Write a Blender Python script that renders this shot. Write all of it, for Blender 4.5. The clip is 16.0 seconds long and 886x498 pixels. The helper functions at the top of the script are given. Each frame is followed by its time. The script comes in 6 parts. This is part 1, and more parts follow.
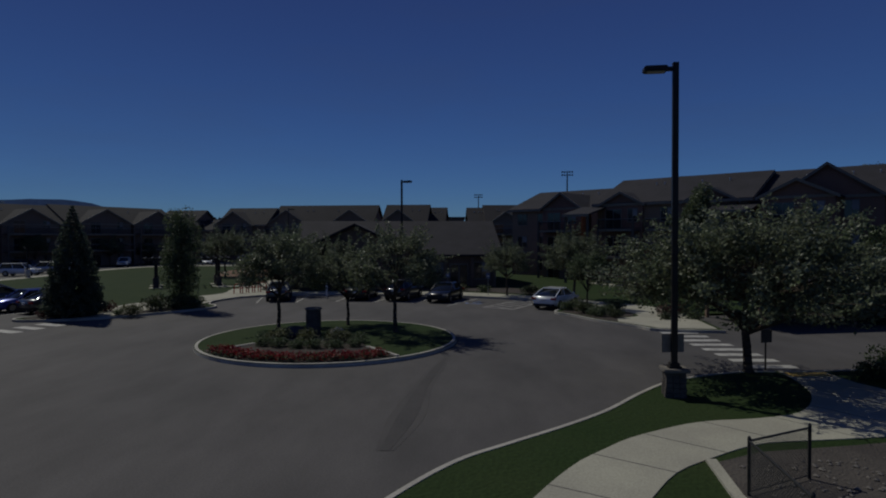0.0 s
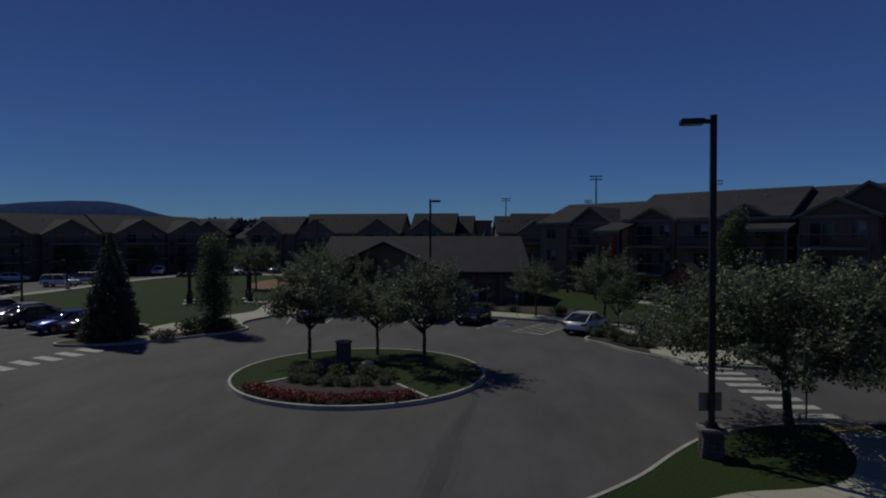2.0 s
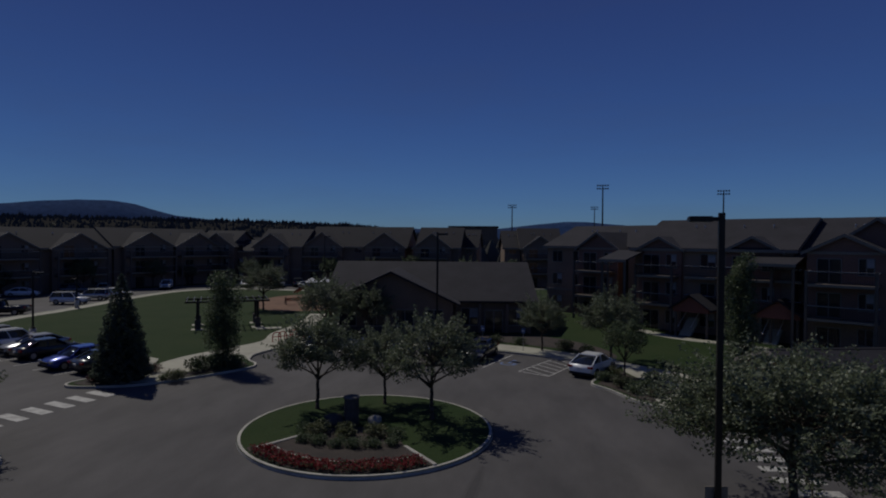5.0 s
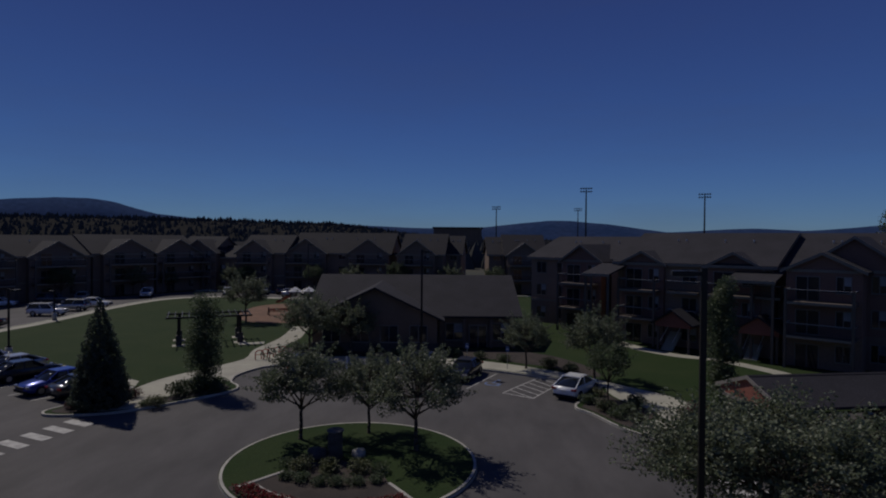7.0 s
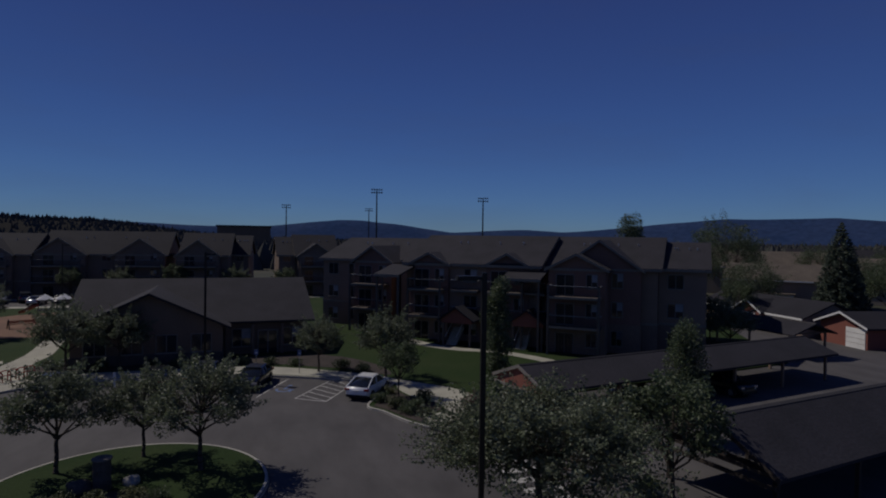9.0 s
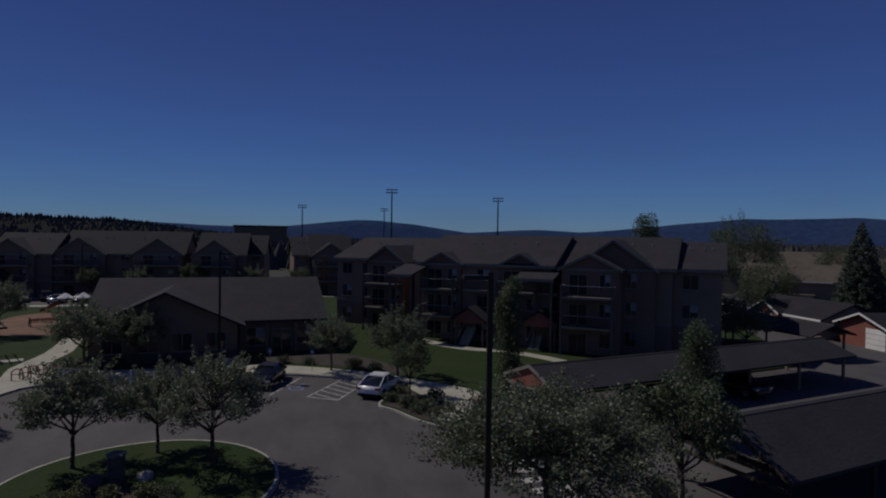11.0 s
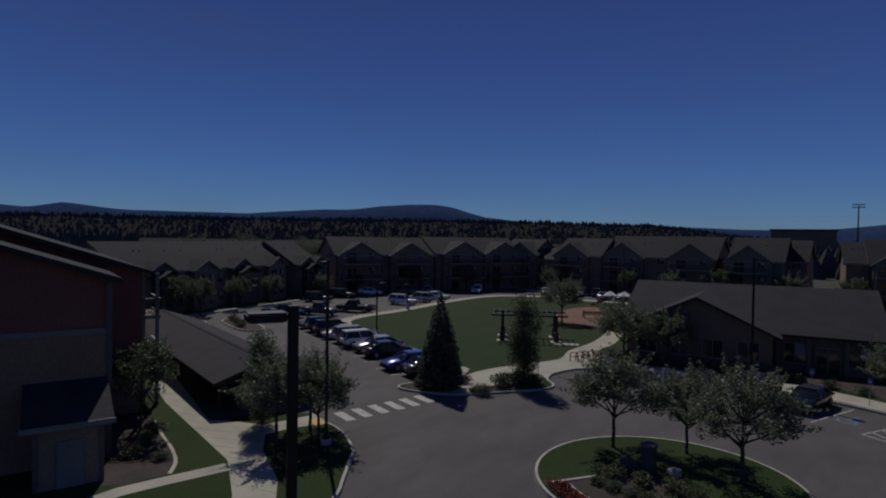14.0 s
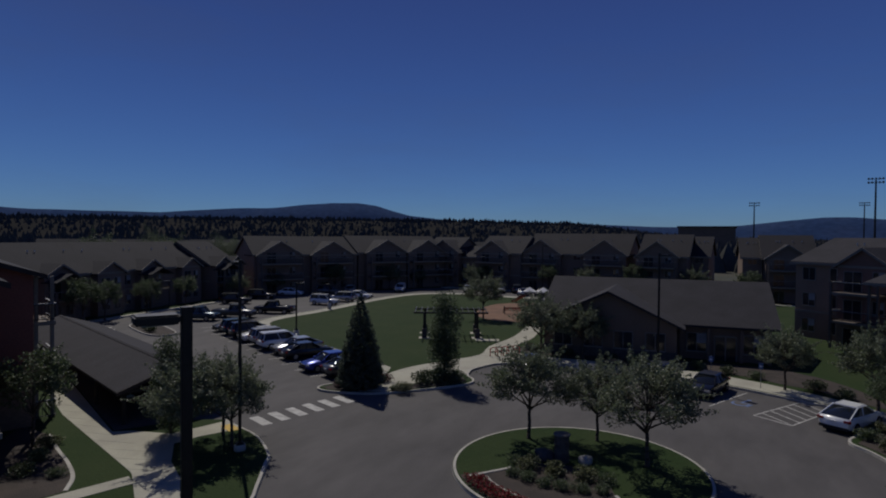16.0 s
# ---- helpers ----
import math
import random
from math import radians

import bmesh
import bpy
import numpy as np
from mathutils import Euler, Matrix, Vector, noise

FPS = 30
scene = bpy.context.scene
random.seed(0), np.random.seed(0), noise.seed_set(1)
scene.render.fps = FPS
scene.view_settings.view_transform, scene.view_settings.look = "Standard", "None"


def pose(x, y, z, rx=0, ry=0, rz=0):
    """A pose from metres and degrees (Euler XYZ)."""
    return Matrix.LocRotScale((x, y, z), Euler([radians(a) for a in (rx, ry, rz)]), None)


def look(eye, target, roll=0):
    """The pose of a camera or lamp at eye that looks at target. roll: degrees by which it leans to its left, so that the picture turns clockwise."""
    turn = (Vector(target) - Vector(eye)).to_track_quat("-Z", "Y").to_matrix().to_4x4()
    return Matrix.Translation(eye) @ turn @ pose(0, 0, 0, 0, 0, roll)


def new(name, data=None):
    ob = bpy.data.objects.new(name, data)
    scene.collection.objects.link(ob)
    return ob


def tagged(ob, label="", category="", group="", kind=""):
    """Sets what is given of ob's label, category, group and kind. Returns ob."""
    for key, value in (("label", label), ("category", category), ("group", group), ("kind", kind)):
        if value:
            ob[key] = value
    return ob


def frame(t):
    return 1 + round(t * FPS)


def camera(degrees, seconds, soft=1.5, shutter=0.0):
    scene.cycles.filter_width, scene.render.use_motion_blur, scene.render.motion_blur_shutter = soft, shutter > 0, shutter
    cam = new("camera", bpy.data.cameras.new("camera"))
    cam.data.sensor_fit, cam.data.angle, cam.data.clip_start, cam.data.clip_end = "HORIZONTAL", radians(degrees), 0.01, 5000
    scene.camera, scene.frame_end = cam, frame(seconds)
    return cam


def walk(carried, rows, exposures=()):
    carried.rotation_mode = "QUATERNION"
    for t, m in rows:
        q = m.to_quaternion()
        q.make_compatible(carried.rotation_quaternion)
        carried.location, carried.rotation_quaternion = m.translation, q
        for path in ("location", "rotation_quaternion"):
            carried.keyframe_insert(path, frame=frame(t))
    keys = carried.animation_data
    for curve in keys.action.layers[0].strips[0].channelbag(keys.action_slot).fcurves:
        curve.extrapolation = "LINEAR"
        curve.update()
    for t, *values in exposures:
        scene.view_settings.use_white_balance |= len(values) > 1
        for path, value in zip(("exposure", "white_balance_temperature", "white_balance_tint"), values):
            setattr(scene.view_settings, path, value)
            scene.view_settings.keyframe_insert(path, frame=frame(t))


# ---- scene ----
cam = camera(73.8, 16.0, soft=2.0)
PATH = [
    (0, (0.239, 0.16, 4.873), (0.174, 2.159, 4.839), -0.1),
    (0.5, (0.099, 0.238, 5.058), (0.04, 2.237, 5.026), -0.1),
    (1, (0.003, 0.256, 5.394), (-0.135, 2.251, 5.364), -0.2),
    (1.5, (0.033, 0.311, 5.879), (-0.117, 2.305, 5.849), -0.1),
    (2, (0.096, 0.26, 6.488), (-0.06, 2.253, 6.457), -0.0),
    (2.5, (0.121, 0.221, 7.074), (-0.041, 2.214, 7.043), 0.1),
    (3, (0.099, 0.154, 7.643), (-0.066, 2.147, 7.611), 0.1),
    (3.5, (0.054, 0.094, 8.216), (-0.112, 2.087, 8.183), 0.2),
    (4, (-0.005, 0.067, 8.667), (-0.173, 2.06, 8.635), 0.3),
    (4.2, (-0.011, 0.031, 8.74), (-0.184, 2.024, 8.715), 0.4),
    (6.5, (-0.052, 0.161, 10.583), (-0.227, 2.153, 10.55), 0.5),
    (7, (-0.053, 0.166, 10.897), (-0.175, 2.162, 10.865), 0.5),
    (7.5, (-0.093, 0.031, 11.109), (-0.001, 2.029, 11.076), 0.7),
    (8, (-0.221, -0.05, 11.16), (0.053, 1.931, 11.128), 0.6),
    (8.5, (-0.237, -0.07, 11.166), (0.148, 1.892, 11.135), 0.7),
    (9, (-0.199, -0.027, 11.149), (0.371, 1.889, 11.122), 0.8),
    (9.2, (-0.143, -0.004, 11.188), (0.493, 1.892, 11.161), 0.9),
    (11.3, (0.071, -0.191, 11.128), (0.521, 1.757, 11.1), 0.8),
    (11.5, (0.044, -0.192, 11.146), (0.385, 1.778, 11.117), 0.75),
    (12, (0.028, -0.255, 11.162), (0.046, 1.745, 11.135), 0.6),
    (12.5, (0.009, -0.334, 11.183), (-0.315, 1.64, 11.153), 0.62),
    (13, (0.019, -0.285, 11.17), (-0.643, 1.602, 11.138), 0.6),
    (13.5, (-0.066, -0.215, 11.118), (-0.986, 1.561, 11.083), 0.8),
    (14, (0.073, -0.13, 11.166), (-1.03, 1.538, 11.128), 0.9),
    (14.5, (0.336, -0.148, 11.175), (-0.824, 1.48, 11.137), 0.7),
    (15, (0.515, -0.183, 11.178), (-0.667, 1.43, 11.142), 0.5),
    (15.5, (0.522, -0.031, 11.166), (-0.61, 1.617, 11.129), 0.6),
    (16, (0.419, 0.075, 11.145), (-0.464, 1.869, 11.105), 0.5),
]
walk(cam, [(t, look(eye, target, roll)) for t, eye, target, roll in PATH],
     exposures=[(0, -0.85, 6500, 4), (4, -0.83, 6500, 6), (7, -0.76, 6500, 13), (11.5, -0.74, 6500, 13), (13.5, -0.68, 6500, 12), (15, -0.54, 6500, 11), (16, -0.46, 6500, 10)])

# ---- light ----
SUN_AZ, SUN_EL = 312.0, 50.0          # degrees clockwise from +y, and above the horizon
world = bpy.data.worlds.new("sky")
scene.world = world
world.use_nodes = True
wn = world.node_tree.nodes
sky = wn.new("ShaderNodeTexSky")
sky.sky_type, sky.sun_disc = "NISHITA", False
sky.sun_elevation, sky.sun_rotation = radians(SUN_EL), radians(SUN_AZ)
sky.altitude, sky.air_density, sky.dust_density, sky.ozone_density = 600, 1.0, 0.0, 6.0
wn["Background"].inputs["Strength"].default_value = 0.0675
deep = wn.new("ShaderNodeMix")
deep.data_type, deep.blend_type = "RGBA", "MULTIPLY"
deep.inputs["Factor"].default_value = 1.0
tint = wn.new("ShaderNodeMix")
tint.data_type = "RGBA"
tint.inputs["A"].default_value, tint.inputs["B"].default_value = (0.34, 0.54, 0.90, 1), (0.385, 0.405, 0.72, 1)
place, axes, rise = wn.new("ShaderNodeTexCoord"), wn.new("ShaderNodeSeparateXYZ"), wn.new("ShaderNodeMapRange")
rise.inputs[1].default_value, rise.inputs[2].default_value = 0.0, 0.4
for a, b in ((place.outputs["Generated"], axes.inputs[0]), (axes.outputs["Z"], rise.inputs[0]), (rise.outputs[0], tint.inputs["Factor"]), (tint.outputs["Result"], deep.inputs["B"])):
    world.node_tree.links.new(a, b)
# a little of the sky keeps its glow towards the sun, the rest is an even dome
dome, flat_dir = wn.new("ShaderNodeTexSky"), wn.new("ShaderNodeCombineXYZ")
dome.sky_type, dome.sun_disc = "NISHITA", False
dome.sun_elevation, dome.sun_rotation = sky.sun_elevation, sky.sun_rotation
dome.altitude, dome.air_density, dome.dust_density, dome.ozone_density = 600, 1.0, 0.0, 6.0
level, side_x, side_y = wn.new("ShaderNodeMath"), wn.new("ShaderNodeMath"), wn.new("ShaderNodeMath")
level.operation, side_x.operation, side_y.operation = "ARCCOSINE", "SINE", "MULTIPLY"
blend = wn.new("ShaderNodeMix")
blend.data_type = "RGBA"
blend.inputs["Factor"].default_value = 0.93
side_y.inputs[1].default_value = 1.0
for a, b in ((axes.outputs["Z"], level.inputs[0]), (level.outputs[0], side_x.inputs[0]), (side_x.outputs[0], side_y.inputs[0]), (side_y.outputs[0], flat_dir.inputs["Y"]), (axes.outputs["Z"], flat_dir.inputs["Z"]),
             (flat_dir.outputs[0], dome.inputs["Vector"]), (sky.outputs["Color"], blend.inputs["A"]), (dome.outputs["Color"], blend.inputs["B"]), (blend.outputs["Result"], deep.inputs["A"])):
    world.node_tree.links.new(a, b)
# faint streaks of high cirrus
cirrus, drift, thin, veil = wn.new("ShaderNodeTexNoise"), wn.new("ShaderNodeMapping"), wn.new("ShaderNodeMapRange"), wn.new("ShaderNodeMix")
drift.inputs["Rotation"].default_value, drift.inputs["Scale"].default_value = (0.2, 0.5, 0.6), (1.2, 2.0, 6.0)
cirrus.inputs["Scale"].default_value, cirrus.inputs["Detail"].default_value, cirrus.inputs["Roughness"].default_value = 1.6, 6, 0.6
thin.inputs[1].default_value, thin.inputs[2].default_value, thin.inputs[4].default_value = 0.48, 0.8, 0.16
veil.data_type = "RGBA"
veil.inputs["B"].default_value = (1.15, 1.3, 1.9, 1)
for a, b in ((place.outputs["Generated"], drift.inputs[0]), (drift.outputs[0], cirrus.inputs["Vector"]), (cirrus.outputs["Fac"], thin.inputs[0]), (thin.outputs[0], veil.inputs["Factor"]), (deep.outputs["Result"], veil.inputs["A"])):
    world.node_tree.links.new(a, b)
world.node_tree.links.new(veil.outputs["Result"], wn["Background"].inputs["Color"])
sun = new("sun", bpy.data.lights.new("sun", "SUN"))
sun.data.energy, sun.data.angle, sun.data.color = 3.2, radians(0.55), (1.0, 0.95, 0.87)
sun_dir = Vector((math.sin(radians(SUN_AZ)) * math.cos(radians(SUN_EL)), math.cos(radians(SUN_AZ)) * math.cos(radians(SUN_EL)), math.sin(radians(SUN_EL))))
sun.matrix_world = look((0, 0, 60), Vector((0, 0, 60)) - sun_dir)


# ---- materials ----
def mat(name, c1, c2=None, rough=0.8, scale=1.0, fine=30.0, bump=0.3, metal=0.0, spec=0.4, vary=0.0, dist=0.02):
    """Base colour mixed from two tones by broad noise, speckled by fine noise, with a fine relief."""
    m = bpy.data.materials.new(name)
    m.use_nodes = True
    n, l = m.node_tree.nodes, m.node_tree.links
    b = n["Principled BSDF"]
    b.inputs["Roughness"].default_value, b.inputs["Metallic"].default_value = rough, metal
    b.inputs["Specular IOR Level"].default_value = spec
    co = n.new("ShaderNodeTexCoord")
    big, small = n.new("ShaderNodeTexNoise"), n.new("ShaderNodeTexNoise")
    for tex, s, d in ((big, scale, 4), (small, fine, 3)):
        tex.inputs["Scale"].default_value, tex.inputs["Detail"].default_value = s, d
        l.new(co.outputs["Object"], tex.inputs["Vector"])
    c2 = c2 or tuple(v * 0.75 for v in c1)
    mix = n.new("ShaderNodeMix")
    mix.data_type = "RGBA"
    ramp = n.new("ShaderNodeMapRange")
    ramp.inputs[1].default_value, ramp.inputs[2].default_value = 0.35, 0.65
    l.new(big.outputs["Fac"], ramp.inputs[0])
    l.new(ramp.outputs[0], mix.inputs["Factor"])
    mix.inputs["A"].default_value, mix.inputs["B"].default_value = (*c1, 1), (*c2, 1)
    hsv = n.new("ShaderNodeHueSaturation")
    val = n.new("ShaderNodeMapRange")
    val.inputs[1].default_value, val.inputs[2].default_value, val.inputs[3].default_value, val.inputs[4].default_value = 0.25, 0.75, 0.8, 1.2
    l.new(small.outputs["Fac"], val.inputs[0])
    out = val.outputs[0]
    if vary:
        geo = n.new("ShaderNodeNewGeometry")
        rnd = n.new("ShaderNodeMapRange")
        rnd.inputs[3].default_value, rnd.inputs[4].default_value = 1 - vary, 1 + vary
        l.new(geo.outputs["Random Per Island"], rnd.inputs[0])
        mul = n.new("ShaderNodeMath")
        mul.operation = "MULTIPLY"
        l.new(out, mul.inputs[0]), l.new(rnd.outputs[0], mul.inputs[1])
        out = mul.outputs[0]
    l.new(out, hsv.inputs["Value"])
    l.new(mix.outputs["Result"], hsv.inputs["Color"])
    l.new(hsv.outputs["Color"], b.inputs["Base Color"])
    if bump:
        bp = n.new("ShaderNodeBump")
        bp.inputs["Strength"].default_value, bp.inputs["Distance"].default_value = bump, dist
        l.new(small.outputs["Fac"], bp.inputs["Height"])
        l.new(bp.outputs["Normal"], b.inputs["Normal"])
    return m


def leaf_mat(name, c1, c2, rough=0.45, through_light=0.25):
    m = mat(name, c1, c2, rough=rough, scale=0.8, fine=6, bump=0, vary=0.35, spec=0.5)
    b = m.node_tree.nodes["Principled BSDF"]
    tr, ad = m.node_tree.nodes.new("ShaderNodeBsdfTranslucent"), m.node_tree.nodes.new("ShaderNodeMixShader")
    col = b.inputs["Base Color"].links[0].from_socket
    m.node_tree.links.new(col, tr.inputs["Color"])
    ad.inputs["Fac"].default_value = through_light
    m.node_tree.links.new(b.outputs[0], ad.inputs[1])
    m.node_tree.links.new(tr.outputs[0], ad.inputs[2])
    m.node_tree.links.new(ad.outputs[0], m.node_tree.nodes["Material Output"].inputs["Surface"])
    return m


def glass_mat(name, c, rough=0.05):
    m = bpy.data.materials.new(name)
    m.use_nodes = True
    b = m.node_tree.nodes["Principled BSDF"]
    b.inputs["Base Color"].default_value = (*c, 1)
    b.inputs["Roughness"].default_value, b.inputs["Specular IOR Level"].default_value = rough, 0.6
    return m


def paint_mat(name, c, metal=0.3):
    m = mat(name, c, tuple(v * 0.92 for v in c), rough=0.3, scale=1.5, fine=200, bump=0, metal=metal)
    b = m.node_tree.nodes["Principled BSDF"]
    b.inputs["Coat Weight"].default_value, b.inputs["Coat Roughness"].default_value = 0.8, 0.05
    return m


M = dict(
    asphalt=mat("asphalt", (0.084, 0.078, 0.077), (0.064, 0.060, 0.060), 0.88, 0.13, 22, 0.5, dist=0.01),
    concrete=mat("concrete", (0.385, 0.37, 0.295), (0.315, 0.30, 0.245), 0.9, 0.5, 25, 0.2, dist=0.006),
    joint=mat("joint concrete", (0.20, 0.185, 0.16), (0.16, 0.15, 0.13), 0.9, 0.5, 25, 0.2, dist=0.006),
    kerb=mat("kerb concrete", (0.43, 0.41, 0.36), (0.33, 0.31, 0.28), 0.9, 0.8, 20, 0.2, dist=0.006),
    grass=mat("lawn", (0.020, 0.038, 0.010), (0.027, 0.043, 0.013), 0.95, 0.25, 9, 0.8, dist=0.05, spec=0.15),
    dry=mat("dry ground", (0.055, 0.05, 0.032), (0.03, 0.035, 0.02), 0.95, 0.01, 0.3, 0.3),
    mulch=mat("bark mulch", (0.055, 0.042, 0.035), (0.035, 0.028, 0.024), 0.95, 0.8, 18, 0.9, dist=0.04),
    gravel=mat("gravel bed", (0.085, 0.074, 0.064), (0.055, 0.047, 0.042), 0.95, 0.7, 14, 1.0, dist=0.05),
    chips=mat("play chips", (0.19, 0.105, 0.064), (0.14, 0.08, 0.05), 0.95, 0.5, 8, 0.6),
    line=mat("road paint", (0.47, 0.46, 0.43), (0.30, 0.29, 0.275), 0.8, 2.5, 30, 0.1),
    blue=mat("blue road paint", (0.12, 0.19, 0.38), (0.10, 0.14, 0.24), 0.8, 2.5, 30, 0.1),
    tactile=mat("yellow tactile", (0.60, 0.40, 0.08), (0.48, 0.32, 0.08), 0.8, 1.5, 20, 0.3),
    oil_edge=mat("oily asphalt", (0.068, 0.063, 0.062), (0.056, 0.052, 0.052), 0.85, 0.5, 22, 0.4, dist=0.01),
    tar=mat("oil-dark asphalt", (0.056, 0.052, 0.052), (0.044, 0.041, 0.041), 0.85, 0.6, 12, 0.2),
    shingle=mat("roof shingles", (0.033, 0.031, 0.037), (0.025, 0.024, 0.028), 0.92, 0.5, 7, 0.7, dist=0.03, spec=0.25),
    shingle2=mat("far shingles", (0.025, 0.024, 0.029), (0.020, 0.019, 0.023), 0.92, 0.3, 5, 0.5, spec=0.25),
    red=mat("red siding", (0.225, 0.08, 0.057), (0.19, 0.068, 0.05), 0.8, 0.4, 10, 0.2),
    brown=mat("brown siding", (0.28, 0.205, 0.155), (0.235, 0.172, 0.13), 0.8, 0.4, 10, 0.2),
    club=mat("near-black siding", (0.17, 0.118, 0.085), (0.14, 0.098, 0.07), 0.8, 0.4, 10, 0.2),
    farwall=mat("far brown siding", (0.19, 0.135, 0.104), (0.16, 0.114, 0.088), 0.8, 0.4, 10, 0.2),
    darkwall=mat("dark brown siding", (0.255, 0.175, 0.126), (0.215, 0.147, 0.107), 0.8, 0.4, 10, 0.2),
    umber=mat("umber siding", (0.21, 0.145, 0.108), (0.175, 0.12, 0.09), 0.8, 0.4, 10, 0.2),
    maroon=mat("maroon siding", (0.21, 0.118, 0.09), (0.175, 0.10, 0.076), 0.8, 0.4, 10, 0.2),
    cocoa=mat("cocoa siding", (0.27, 0.155, 0.098), (0.23, 0.13, 0.083), 0.8, 0.4, 10, 0.2),
    tanroof=mat("tan shingles", (0.115, 0.096, 0.078), (0.09, 0.075, 0.062), 0.92, 0.4, 5, 0.5, spec=0.2),
    trim=mat("tan trim", (0.23, 0.195, 0.155), (0.19, 0.165, 0.135), 0.75, 0.6, 12, 0.1),
    wframe=mat("window frame paint", (0.21, 0.19, 0.17), (0.17, 0.155, 0.14), 0.7, 0.7, 15, 0.1),
    wpost=mat("balcony timber", (0.13, 0.105, 0.085), (0.10, 0.08, 0.068), 0.8, 0.8, 12, 0.2),
    white=mat("white paint", (0.74, 0.73, 0.70), (0.64, 0.63, 0.60), 0.7, 0.7, 15, 0.1),
    pane=glass_mat("window glass", (0.02, 0.023, 0.028), 0.08),
    blind=mat("window blind", (0.30, 0.30, 0.30), (0.22, 0.22, 0.23), 0.7, 2.0, 20, 0),
    bronze=mat("bronze metal", (0.030, 0.026, 0.024), (0.022, 0.020, 0.019), 0.45, 2.0, 30, 0.05, metal=0.5),
    lens=mat("lamp lens", (0.35, 0.35, 0.33), None, 0.4, 3, 30, 0),
    steel=mat("galvanised steel", (0.42, 0.43, 0.44), (0.33, 0.34, 0.35), 0.4, 2, 40, 0.05, metal=0.9),
    black=mat("black rail", (0.02, 0.02, 0.02), None, 0.5, 3, 40, 0.05),
    bark=mat("bark", (0.085, 0.065, 0.05), (0.05, 0.04, 0.032), 0.9, 3, 25, 0.8, dist=0.02),
    leaf=leaf_mat("pear leaves", (0.115, 0.142, 0.078), (0.15, 0.17, 0.108), 0.5, 0.4),
    leafd=leaf_mat("dark leaves", (0.070, 0.098, 0.046), (0.090, 0.116, 0.058), 0.55, 0.4),
    needle=leaf_mat("spruce needles", (0.066, 0.088, 0.060), (0.080, 0.100, 0.070), 0.75, 0.35),
    shrub=leaf_mat("shrub leaves", (0.05, 0.07, 0.03), (0.075, 0.085, 0.035), 0.6),
    rusty=leaf_mat("barberry leaves", (0.075, 0.028, 0.026), (0.10, 0.04, 0.035), 0.6),
    yellow=leaf_mat("yellow-green leaves", (0.12, 0.125, 0.05), (0.085, 0.10, 0.04), 0.6),
    flower=leaf_mat("red flowers", (0.24, 0.016, 0.018), (0.16, 0.012, 0.02), 0.7),
    stone=mat("stone", (0.20, 0.18, 0.155), (0.12, 0.11, 0.10), 0.9, 2.5, 14, 0.6),
    darkstone=mat("dark stone", (0.10, 0.085, 0.075), (0.06, 0.053, 0.048), 0.9, 2.5, 14, 0.6),
    boulder=mat("pale boulder", (0.42, 0.39, 0.33), (0.30, 0.28, 0.25), 0.9, 2, 14, 0.6),
    tyre=mat("tyre rubber", (0.018, 0.018, 0.018), None, 0.85, 4, 40, 0.1),
    rim=mat("alloy rim", (0.5, 0.5, 0.5), None, 0.35, 4, 40, 0, metal=0.9),
    carglass=glass_mat("car glass", (0.012, 0.014, 0.016), 0.03),
    tail=mat("tail lamp", (0.35, 0.01, 0.01), None, 0.2, 4, 40, 0),
    head=mat("head lamp", (0.6, 0.6, 0.6), None, 0.1, 4, 40, 0, metal=0.6),
    p_white=paint_mat("white car paint", (0.78, 0.79, 0.80), 0.0),
    p_silver=paint_mat("silver car paint", (0.42, 0.43, 0.45), 0.7),
    p_black=paint_mat("black car paint", (0.012, 0.012, 0.014)),
    p_blue=paint_mat("blue car paint", (0.02, 0.05, 0.32)),
    p_grey=paint_mat("grey car paint", (0.09, 0.095, 0.10), 0.6),
    p_teal=paint_mat("dark teal car paint", (0.015, 0.05, 0.075)),
    p_rack=mat("red rack paint", (0.34, 0.022, 0.016), None, 0.55, 2, 20, 0),
    p_orange=mat("orange plastic", (0.26, 0.075, 0.03), None, 0.5, 2, 20, 0),
    # forest with the blue of distant haze put into its base colour
    hill=mat("haze-blue forest hills", (0.022, 0.041, 0.096), (0.030, 0.049, 0.106), 1.0, 0.004, 0.03, 0.0, spec=0.0),
    woodfloor=mat("wooded slope", (0.026, 0.026, 0.026), (0.034, 0.033, 0.031), 1.0, 0.01, 0.2, 0.0, spec=0.0),
    wood=mat("far woods", (0.058, 0.061, 0.058), (0.070, 0.068, 0.062), 1.0, 0.01, 0.2, 0.0, spec=0.0),
)


# the asphalt also has broad bleached and oily patches
an, al = M["asphalt"].node_tree.nodes, M["asphalt"].node_tree.links
stain, stretch, span, coords = an.new("ShaderNodeTexNoise"), an.new("ShaderNodeMapping"), an.new("ShaderNodeMapRange"), an.new("ShaderNodeTexCoord")
stretch.inputs["Rotation"].default_value, stretch.inputs["Scale"].default_value = (0, 0, 0.5), (0.55, 0.2, 1)
stain.inputs["Scale"].default_value, stain.inputs["Detail"].default_value, stain.inputs["Roughness"].default_value = 1.0, 5, 0.62
span.inputs[1].default_value, span.inputs[2].default_value, span.inputs[3].default_value, span.inputs[4].default_value = 0.32, 0.68, 0.8, 1.17
wear = an.new("ShaderNodeHueSaturation")
ab = an["Principled BSDF"]
al.new(coords.outputs["Object"], stretch.inputs[0]), al.new(stretch.outputs[0], stain.inputs["Vector"]), al.new(stain.outputs["Fac"], span.inputs[0]), al.new(span.outputs[0], wear.inputs["Value"])
